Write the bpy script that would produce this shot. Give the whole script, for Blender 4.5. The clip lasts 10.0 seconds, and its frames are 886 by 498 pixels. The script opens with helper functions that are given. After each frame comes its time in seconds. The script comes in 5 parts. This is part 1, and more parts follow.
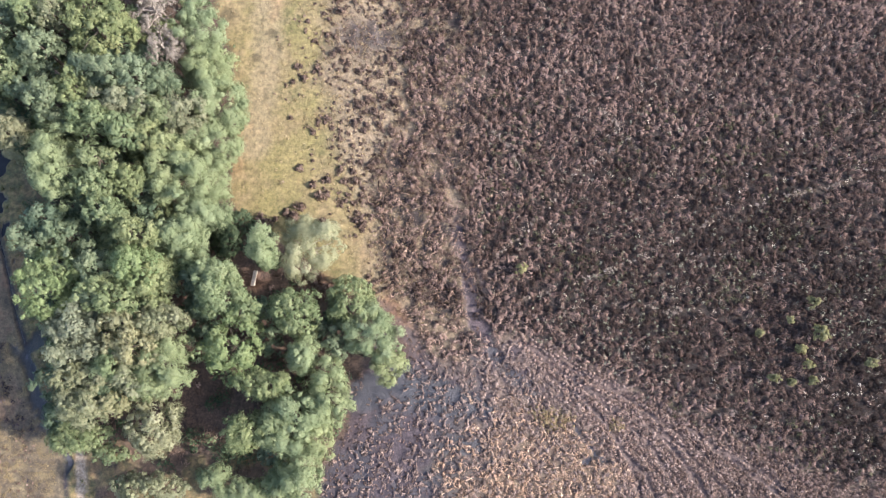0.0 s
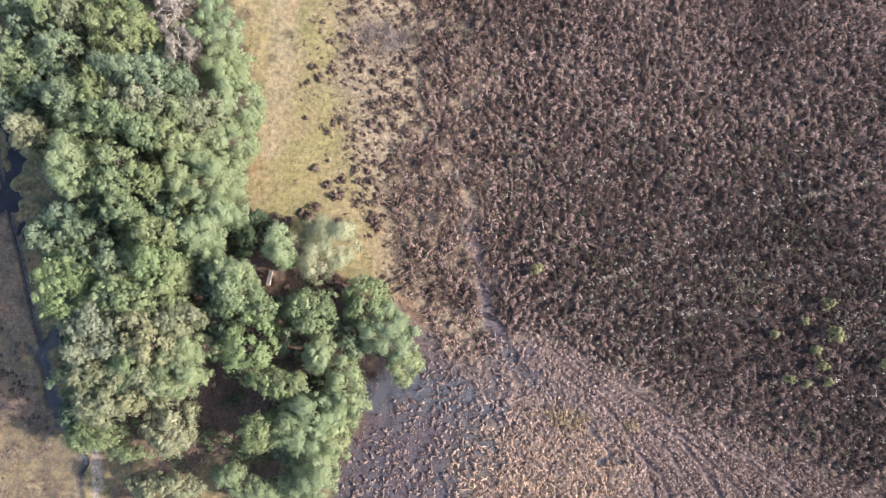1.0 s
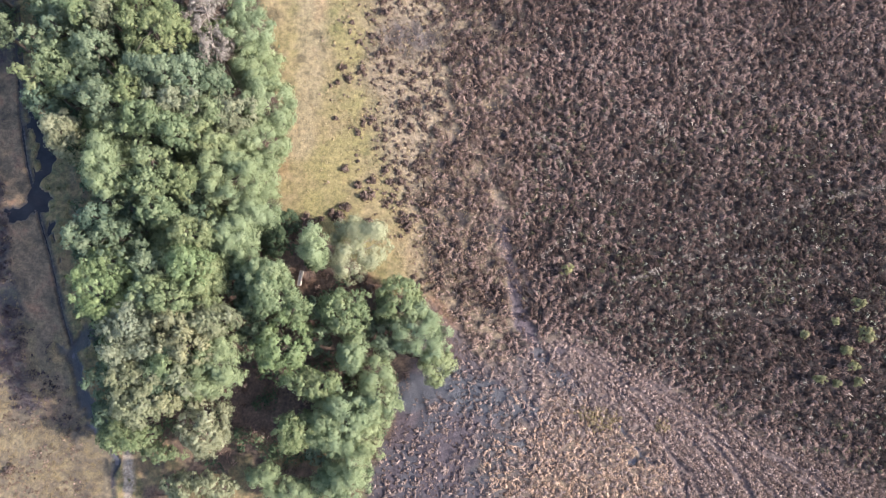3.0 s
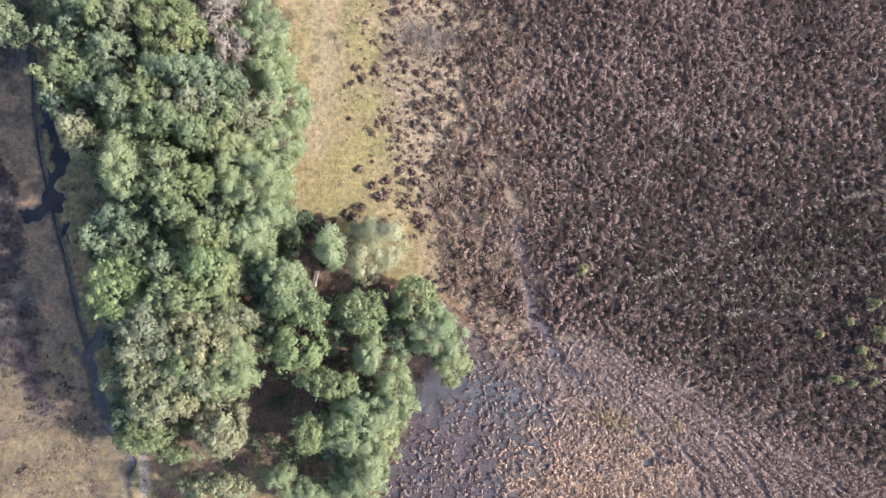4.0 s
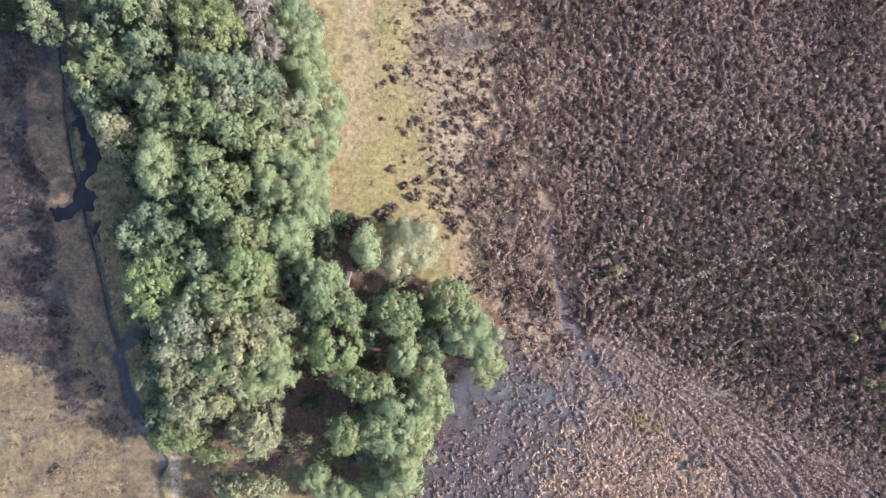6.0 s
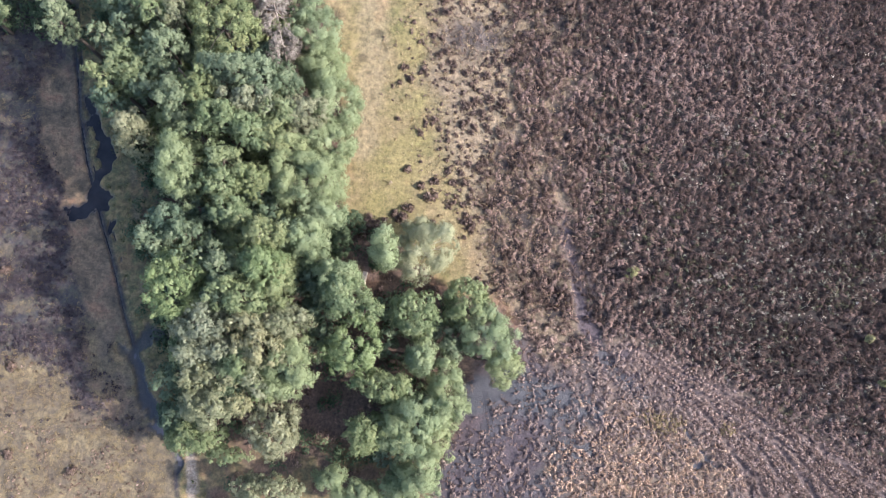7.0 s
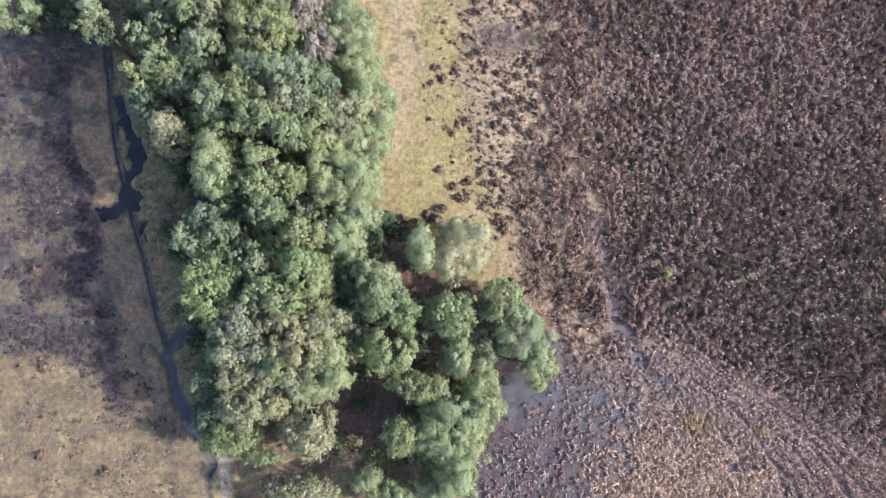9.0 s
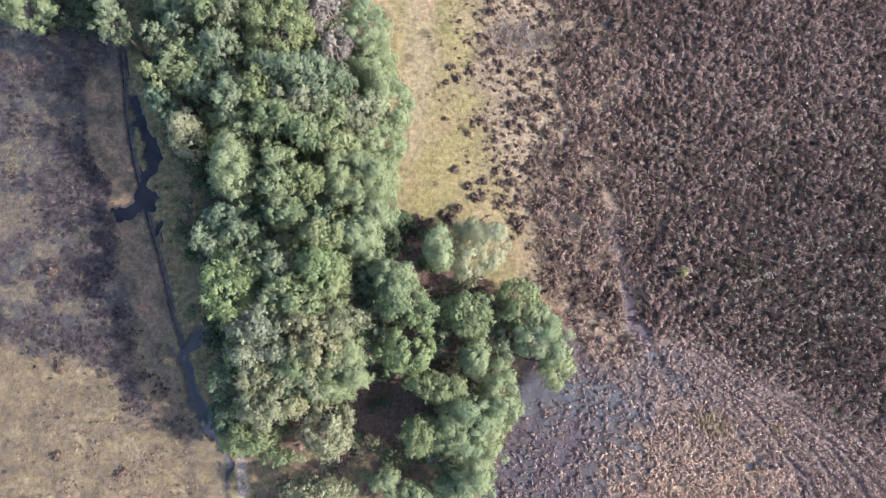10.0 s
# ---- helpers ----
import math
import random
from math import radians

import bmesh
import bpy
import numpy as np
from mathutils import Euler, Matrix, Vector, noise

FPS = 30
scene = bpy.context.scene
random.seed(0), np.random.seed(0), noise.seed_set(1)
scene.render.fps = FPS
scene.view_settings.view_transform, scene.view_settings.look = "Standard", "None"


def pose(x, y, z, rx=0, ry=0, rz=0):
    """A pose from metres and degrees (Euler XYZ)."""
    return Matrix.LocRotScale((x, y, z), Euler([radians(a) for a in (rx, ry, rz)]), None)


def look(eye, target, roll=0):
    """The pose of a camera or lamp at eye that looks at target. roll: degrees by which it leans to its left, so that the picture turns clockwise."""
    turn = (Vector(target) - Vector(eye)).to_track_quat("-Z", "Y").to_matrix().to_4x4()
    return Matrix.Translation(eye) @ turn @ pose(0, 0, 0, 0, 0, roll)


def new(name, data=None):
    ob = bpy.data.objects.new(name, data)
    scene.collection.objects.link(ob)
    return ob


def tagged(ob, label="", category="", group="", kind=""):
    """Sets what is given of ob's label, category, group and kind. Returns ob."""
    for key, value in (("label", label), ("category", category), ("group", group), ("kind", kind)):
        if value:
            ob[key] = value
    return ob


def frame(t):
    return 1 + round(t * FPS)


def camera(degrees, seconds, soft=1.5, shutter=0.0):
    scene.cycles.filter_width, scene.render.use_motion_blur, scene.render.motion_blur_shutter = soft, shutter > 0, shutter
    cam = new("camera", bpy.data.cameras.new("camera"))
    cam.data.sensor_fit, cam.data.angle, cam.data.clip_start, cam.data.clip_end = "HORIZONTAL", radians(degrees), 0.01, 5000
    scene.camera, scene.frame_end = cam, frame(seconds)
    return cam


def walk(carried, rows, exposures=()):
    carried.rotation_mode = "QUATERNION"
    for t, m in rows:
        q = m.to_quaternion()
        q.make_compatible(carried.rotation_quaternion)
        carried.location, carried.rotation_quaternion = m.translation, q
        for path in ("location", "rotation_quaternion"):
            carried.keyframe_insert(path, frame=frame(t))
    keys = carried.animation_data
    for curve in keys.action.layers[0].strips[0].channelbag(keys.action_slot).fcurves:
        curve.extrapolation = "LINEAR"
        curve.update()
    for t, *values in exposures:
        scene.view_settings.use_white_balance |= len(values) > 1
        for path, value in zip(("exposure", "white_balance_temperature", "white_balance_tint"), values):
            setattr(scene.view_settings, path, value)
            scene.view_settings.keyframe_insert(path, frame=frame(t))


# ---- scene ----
cam = camera(62.1, 10.0, soft=0.8)
PATH = [
    (0, (-0.056, 0.271, 80.067), (-0.054, 0.56, 78.088), 2.6),
    (0.5, (-0.812, 0.189, 80.095), (-0.812, 0.48, 78.116), 2.2),
    (1, (-1.588, 0.148, 80.155), (-1.589, 0.439, 78.176), 2.2),
    (1.5, (-2.423, 0.097, 80.178), (-2.424, 0.388, 78.199), 2.1),
    (2, (-3.292, 0.049, 80.196), (-3.291, 0.341, 78.217), 2.5),
    (2.5, (-4.205, 0.013, 80.211), (-4.203, 0.305, 78.232), 2.8),
    (4, (-6.977, -0.027, 80.226), (-6.968, 0.265, 78.247), 4.1),
    (4.5, (-7.883, -0.007, 80.194), (-7.874, 0.284, 78.215), 4.3),
    (5, (-8.807, -0.02, 80.126), (-8.795, 0.272, 78.148), 4.7),
    (5.5, (-9.761, -0.042, 80.052), (-9.749, 0.25, 78.073), 4.9),
    (7, (-12.672, -0.043, 79.762), (-12.654, 0.248, 77.783), 6.3),
    (7.5, (-13.677, -0.036, 79.699), (-13.657, 0.254, 77.72), 6.6),
    (8, (-14.616, -0.035, 79.645), (-14.594, 0.256, 77.666), 7.0),
    (8.5, (-15.625, -0.03, 79.552), (-15.6, 0.26, 77.574), 7.5),
    (9, (-16.533, -0.05, 79.481), (-16.508, 0.24, 77.503), 7.7),
    (9.5, (-17.413, -0.076, 79.442), (-17.387, 0.213, 77.463), 7.9),
    (10, (-18.273, -0.116, 79.421), (-18.248, 0.173, 77.442), 7.6),
]
walk(cam, [(t, look(eye, target, roll)) for t, eye, target, roll in PATH], [(0.0, 1.99, 6480, 12), (10.0, 1.99, 6180, 13)])

# ---- light ----
SUN_ELEVATION, SUN_AZIMUTH = 35.0, 96.0  # degrees; azimuth clockwise from +y
world = bpy.data.worlds.new("sky")
world.use_nodes = True
scene.world = world
sky = world.node_tree.nodes.new("ShaderNodeTexSky")
sky.sky_type, sky.sun_disc = "NISHITA", False
sky.sun_elevation, sky.sun_rotation = radians(SUN_ELEVATION), radians(SUN_AZIMUTH)
sky.air_density, sky.dust_density, sky.ozone_density = 1.0, 2.2, 1.0
world.node_tree.links.new(sky.outputs[0], world.node_tree.nodes["Background"].inputs[0])
world.node_tree.nodes["Background"].inputs[1].default_value = 0.12
sun = new("sun", bpy.data.lights.new("sun", "SUN"))
sun.data.energy, sun.data.angle, sun.data.color = 2.75, radians(2.0), (1.0, 0.91, 0.81)
AZ, EL = radians(SUN_AZIMUTH), radians(SUN_ELEVATION)
sun.matrix_world = look((60 * math.sin(AZ), 60 * math.cos(AZ), 60 * math.tan(EL)), (0, 0, 0))


# ---- helpers for fields, meshes and materials ----
def lattice(seed, n=256):
    return np.random.default_rng(seed).random((n, n))


LATTICES = {}


def value_noise(x, y, scale, seed):
    """Smooth noise in 0..1; scale: metres a cell."""
    g = LATTICES.setdefault(seed, lattice(seed))
    u, v = np.asarray(x) / scale + 31.7, np.asarray(y) / scale + 17.3
    i, j = np.floor(u).astype(int), np.floor(v).astype(int)
    fu, fv = u - i, v - j
    fu, fv = fu * fu * (3 - 2 * fu), fv * fv * (3 - 2 * fv)
    a, b = g[i % 256, j % 256], g[(i + 1) % 256, j % 256]
    c, d = g[i % 256, (j + 1) % 256], g[(i + 1) % 256, (j + 1) % 256]
    return (a * (1 - fu) + b * fu) * (1 - fv) + (c * (1 - fu) + d * fu) * fv


def fbm(x, y, scale, seed, octaves=4):
    total, weight, amount = 0, 0, 1.0
    for k in range(octaves):
        total = total + amount * value_noise(x, y, scale / 2 ** k, seed + k)
        weight += amount
        amount *= 0.55
    return total / weight


def smooth(a, b, x):
    s = np.clip((x - a) / (b - a), 0, 1)
    return s * s * (3 - 2 * s)


def along(px, py, line):
    """Distance to a polyline."""
    best = np.full(np.shape(px), 1e9)
    for (ax, ay), (bx, by) in zip(line[:-1], line[1:]):
        dx, dy = bx - ax, by - ay
        s = np.clip(((px - ax) * dx + (py - ay) * dy) / (dx * dx + dy * dy), 0, 1)
        best = np.minimum(best, np.hypot(px - ax - s * dx, py - ay - s * dy))
    return best


def blob(px, py, cx, cy, rx, ry, turn=0.0):
    """1 in the middle of an ellipse, 0 at its rim, negative outside."""
    c, s = math.cos(radians(turn)), math.sin(radians(turn))
    u, v = (px - cx) * c + (py - cy) * s, -(px - cx) * s + (py - cy) * c
    return 1 - np.hypot(u / rx, v / ry)


def quick_mesh(name, verts, faces, values=None):
    """A mesh from arrays; faces all have the same number of corners. values: point attributes."""
    verts, faces = np.asarray(verts, dtype=np.float32), np.asarray(faces, dtype=np.int32)
    m = bpy.data.meshes.new(name)
    m.vertices.add(len(verts))
    m.vertices.foreach_set("co", verts.ravel())
    n, k = faces.shape
    m.loops.add(n * k)
    m.loops.foreach_set("vertex_index", faces.ravel())
    m.polygons.add(n)
    m.polygons.foreach_set("loop_start", np.arange(0, n * k, k, dtype=np.int32))
    for key, v in (values or {}).items():
        m.attributes.new(key, "FLOAT", "POINT").data.foreach_set("value", np.asarray(v, dtype=np.float32))
    m.update(calc_edges=True)
    return m


def part(name, mesh, material, parent=None, label=""):
    ob = new(name, mesh)
    mesh.materials.append(material)
    if parent:
        ob.parent = parent
    if label:
        ob["label"] = label
    return ob


def sheet_attribute(tree, name):
    n = tree.nodes.new("ShaderNodeAttribute")
    n.attribute_name = name
    return n.outputs["Fac"]


class Shader:
    """Short spellings for node materials."""

    def __init__(self, name):
        self.material = bpy.data.materials.new(name)
        self.material.use_nodes = True
        self.tree = self.material.node_tree
        self.bsdf = self.tree.nodes["Principled BSDF"]
        self.out = self.tree.nodes["Material Output"]

    def link(self, a, b):
        self.tree.links.new(a, b)

    def put(self, socket, value):
        if isinstance(value, (int, float)):
            socket.default_value = value
        elif isinstance(value, tuple):
            socket.default_value = (*value, 1.0) if len(value) == 3 else value
        else:
            self.link(value, socket)

    def place(self):
        return self.tree.nodes.new("ShaderNodeNewGeometry").outputs["Position"]

    def noise(self, size, detail=4.0, rough=0.6):
        """Noise in world space, size in metres."""
        n = self.tree.nodes.new("ShaderNodeTexNoise")
        n.inputs["Scale"].default_value, n.inputs["Detail"].default_value = 1.0 / size, detail
        n.inputs["Roughness"].default_value = rough
        self.link(self.place(), n.inputs["Vector"])
        return n.outputs["Fac"]

    def ramp(self, fac, *stops):
        n = self.tree.nodes.new("ShaderNodeValToRGB")
        e = n.color_ramp.elements
        e[0].position, e[0].color = stops[0][0], (*stops[0][1], 1)
        e[1].position, e[1].color = stops[-1][0], (*stops[-1][1], 1)
        for at, colour in stops[1:-1]:
            e.new(at).color = (*colour, 1)
        self.put(n.inputs[0], fac)
        return n.outputs[0]

    def mix(self, fac, a, b):
        n = self.tree.nodes.new("ShaderNodeMix")
        n.data_type = "RGBA"
        self.put(n.inputs["Factor"], fac)
        self.put(n.inputs[6], a)
        self.put(n.inputs[7], b)
        return n.outputs[2]

    def maths(self, kind, a, b=0.0, clamp=False):
        n = self.tree.nodes.new("ShaderNodeMath")
        n.operation, n.use_clamp = kind, clamp
        self.put(n.inputs[0], a)
        self.put(n.inputs[1], b)
        return n.outputs[0]

    def attribute(self, name):
        return sheet_attribute(self.tree, name)

    def island(self):
        return self.tree.nodes.new("ShaderNodeNewGeometry").outputs["Random Per Island"]

    def bump(self, height, strength, distance):
        n = self.tree.nodes.new("ShaderNodeBump")
        n.inputs["Strength"].default_value, n.inputs["Distance"].default_value = strength, distance
        self.put(n.inputs["Height"], height)
        self.link(n.outputs[0], self.bsdf.inputs["Normal"])

    def finish(self, colour, roughness=0.9, specular=0.2):
        self.put(self.bsdf.inputs["Base Color"], colour)
        self.put(self.bsdf.inputs["Roughness"], roughness)
        self.put(self.bsdf.inputs["Specular IOR Level"], specular)
        return self.material


def leaf_material(name, dark, mid, light, clear=0.25, sheen=0.15, each=0.4):
    """Foliage: colour by clump (tone) and by leaf, partly letting light through."""
    s = Shader(name)
    pick = s.maths("ADD", s.maths("MULTIPLY", s.attribute("tone"), 1.0 - each), s.maths("MULTIPLY", s.island(), each))
    pick = s.maths("ADD", pick, s.maths("MULTIPLY", s.maths("SUBTRACT", s.noise(1.7, 2.0), 0.5), 0.5), True)
    colour = s.ramp(pick, (0.1, dark), (0.5, mid), (0.95, light))
    own = s.tree.nodes.new("ShaderNodeObjectInfo").outputs["Random"]
    tint = s.tree.nodes.new("ShaderNodeMix")
    tint.data_type, tint.blend_type = "RGBA", "MULTIPLY"
    s.put(tint.inputs["Factor"], 1.0)
    s.put(tint.inputs[6], colour)
    s.put(tint.inputs[7], s.ramp(own, (0.0, (0.9, 0.97, 1.0)), (0.5, (0.96, 1.0, 0.98)), (1.0, (1.03, 1.02, 0.94))) if clear >= 0.3 else (1.0, 1.0, 1.0))
    colour = tint.outputs[2]
    s.finish(colour, 0.75, sheen)
    thin = s.tree.nodes.new("ShaderNodeBsdfTranslucent")
    s.put(thin.inputs["Color"], colour)
    both = s.tree.nodes.new("ShaderNodeMixShader")
    both.inputs[0].default_value = clear
    s.link(s.bsdf.outputs[0], both.inputs[1])
    s.link(thin.outputs[0], both.inputs[2])
    s.link(both.outputs[0], s.out.inputs["Surface"])
    return s.material


def bark_material(name, dark, light):
    s = Shader(name)
    colour = s.ramp(s.noise(0.12, 5.0), (0.3, dark), (0.7, light))
    s.bump(s.noise(0.05, 4.0), 0.6, 0.03)
    return s.finish(colour, 0.9)


# ---- plan of the ground: outlines and lines ----
def wood_left(y):
    return np.interp(y, [-30, -17, -10, 0, 12, 18, 25, 31, 60], [-34, -35, -37, -40, -43.5, -44, -46.5, -49, -62])


def wood_right(y):
    return np.interp(y, [-30, -17, -12, -8, -4, 0, 4, 7, 9, 12, 14.6, 18, 26, 36, 60],
                     [-14, -12, -11, -10, -9, -8, -7, -9, -13, -17, -23, -23.5, -23, -26, -32])


def tuft_edge(y):
    return np.interp(y, [5, 8, 11.7, 15.5, 18.6, 21.2, 25.6, 30.3, 36.4, 60], [-9, -11, -11.4, -12.5, -13.9, -14.6, -16.8, -17.6, -17.4, -18])


def heath_edge(y):
    return np.interp(y, [2, 8, 11.3, 14.4, 18.9, 23.5, 27.5, 34.2, 39.7, 60], [-5, -6.6, -7.3, -7.7, -7.6, -6.0, -4.9, -5.3, -5.5, -5])


def bog_edge(x):
    return np.interp(x, [-12, -7, -4.8, -3, -1, 3, 5, 8, 12.2, 17.5, 21.2, 25.4, 29.6, 35.6, 39.7, 60], [7, 6.5, 5.2, 2.5, 0.6, 0.5, 2.4, 3.4, 2.1, -0.6, -2.3, -4.5, -6.0, -8.2, -9.8, -15])


def ditch_x(y):
    return np.interp(y, [-20, -14.1, -11.5, -9.3, -7.6, -5.3, -3.6, 0.5, 2.9, 6.4, 9.2, 12.8, 16.0, 19.3, 21.9, 25.1, 29.7, 60],
                     [-38, -38.8, -39.2, -40.5, -41.6, -42.7, -43.4, -44.9, -45.9, -47.1, -48.0, -49.5, -50.6, -51.8, -52.5, -53.3, -54.1, -60])


def strip_left(y):
    return np.interp(y, [-8, 0.3, 3.9, 8.0, 12.3, 16.7, 21.7, 24.9, 28.8, 34], [-46.5, -48.9, -50.5, -52.4, -53.2, -54.3, -57.0, -57.7, -58.1, -60])


# Tan grass stops where the wood's shadow begins, so colour repeats that edge.
def dry_lit_edge(x):
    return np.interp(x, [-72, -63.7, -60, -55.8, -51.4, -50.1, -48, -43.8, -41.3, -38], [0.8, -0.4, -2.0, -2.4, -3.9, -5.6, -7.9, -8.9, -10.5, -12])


def mud_edge(y):
    return np.interp(y, [-20, -14.7, -11.7, -8.8, -6.4, -3.9, -0.8, 0.6, 2.2, 4.6, 7], [-10.5, -9.9, -9.5, -8.4, -6.8, -4.6, -2.4, -1.6, -2.1, -3.8, -6])


TRACK = [(1.3, 21.0), (1.6, 18.3), (1.6, 15.4), (1.7, 12.9), (2.5, 10.4), (3.0, 7.3), (3.7, 4.3), (4.7, 3.1), (5.6, 1.3), (7.8, -1.6), (10.2, -3.9)]
SIDE_TRACK = [(1.0, 15.2), (1.0, 12.8), (1.5, 11.0), (4.2, 9.6), (4.6, 7.0), (4.0, 5.0)]
WORN = [(1.4, 17.0), (-0.1, 21.8), (-2.7, 24.3), (-5.3, 24.9)]
TRAILS = [[(8.9, 6.8), (18.0, 10.1), (23.3, 12.8), (30.1, 16.5), (36.0, 18.9), (44.6, 21.1), (53, 24)], [(17.2, 28.4), (20.0, 25.6), (23.4, 22.0)],
          [(18.3, 6.5), (23.6, 6.4), (28.8, 6.2)], [(25.5, -4.6), (31, -4.4), (36, -5.6)],
          [(5.8, 11.3), (9.1, 14.2), (12.5, 18.5), (15.0, 21.5), (19.4, 24.1)], [(22.2, 11.9), (25.6, 12.3), (31.8, 12.5)], [(16.9, 6.8), (21.8, 6.4), (24.3, 5.9), (28.6, 6.3)], [(3.8, 26.6), (7.1, 23.6), (7.9, 22.2)]]
RUTS = [[(6.5, 3.3), (8.7, 2.3), (11.4, 0.3), (13.9, -1.3), (17.2, -3.2)],
        [(16.9, -1.9), (19.4, -3.0), (21.2, -3.8), (23.6, -5.5), (26.3, -7.1)],
        [(16.3, -2.5), (17.8, -4.2), (19.6, -5.6), (20.8, -6.7), (22.9, -8.1), (24.1, -10.4), (25.2, -12.1), (25.8, -13.3)],
        [(9.0, 0.2), (12.1, -1.4), (15.7, -3.8), (17.5, -5.7), (18.4, -6.5), (19.9, -8.8), (22.0, -11.1), (23.4, -13.4)],
        [(21.1, -5.6), (23.5, -6.9), (25.3, -8.6), (27.7, -11.4), (28.8, -13.2)],
        [(23.6, -6.3), (26.5, -8.6), (28.9, -10.8), (31.2, -13.0)],
        [(26.6, -6.2), (29.6, -7.9), (32.5, -10.1), (34.9, -11.7), (36.6, -12.9)],
        [(19.0, -7.4), (20.5, -10.0), (21.4, -11.7), (21.8, -13.5)],
        [(10.2, 1.5), (13.3, -0.1), (16.9, -1.4), (20.6, -2.9)],
        [(29.5, -8.5), (32.5, -9.2), (35.5, -11.1), (37.8, -12.9)],
        [(24.7, -8.1), (27.1, -10.9), (28.5, -13.2)]]
POOL = [(-52.7, 27.4), (-51.6, 24.8), (-50.6, 22.6), (-50.1, 20.1), (-50.0, 18.2), (-49.8, 15.6)]
POOL_ARM = [(-49.8, 15.6), (-51.0, 14.6), (-52.7, 13.6)]
SHALLOWS = [(-44.6, -0.2), (-43.4, -3.6), (-42.7, -5.3), (-41.6, -7.6), (-40.7, -9.0)]
CHANNEL = [(14.5, -6.4), (15.7, -7.8), (16.3, -9.6), (16.8, -10.4)]
HEATHER_PATCHES = [(-53.0, 2.6, 2.8, 2.0), (-54.8, -0.5, 4.4, 1.8), (-50.2, -2.2, 2.4, 1.5), (-49.3, -6.8, 1.7, 1.3), (-46.4, -6.6, 2.0, 1.4), (-56.1, 6.0, 4.0, 2.4),
                   (-53.6, 10.2, 2.6, 3.2), (-54.4, 14.4, 2.2, 2.2), (-59.4, 13.6, 4.4, 2.2), (-57.0, 18.5, 5.0, 2.4), (-66.0, 30.0, 4.0, 0.9), (-58.0, 29.0, 2.6, 1.4), (-62.0, 0.9, 3.5, 1.0), (-55.5, 23.0, 2.4, 2.6)]
PALE_PATCHES = [(-65.1, 19.3, 4.0, 1.8), (-64.4, 13.0, 3.2, 3.4), (-60.2, 9.5, 1.8, 1.2), (-62.5, 4.4, 3.4, 1.5), (-57.0, 3.2, 2.0, 0.9), (-60.5, 24.5, 3.0, 1.2), (-56.5, 11.0, 1.0, 0.8)]


def best_of(x, y, blobs):
    return np.maximum.reduce([blob(x, y, *b) for b in blobs])


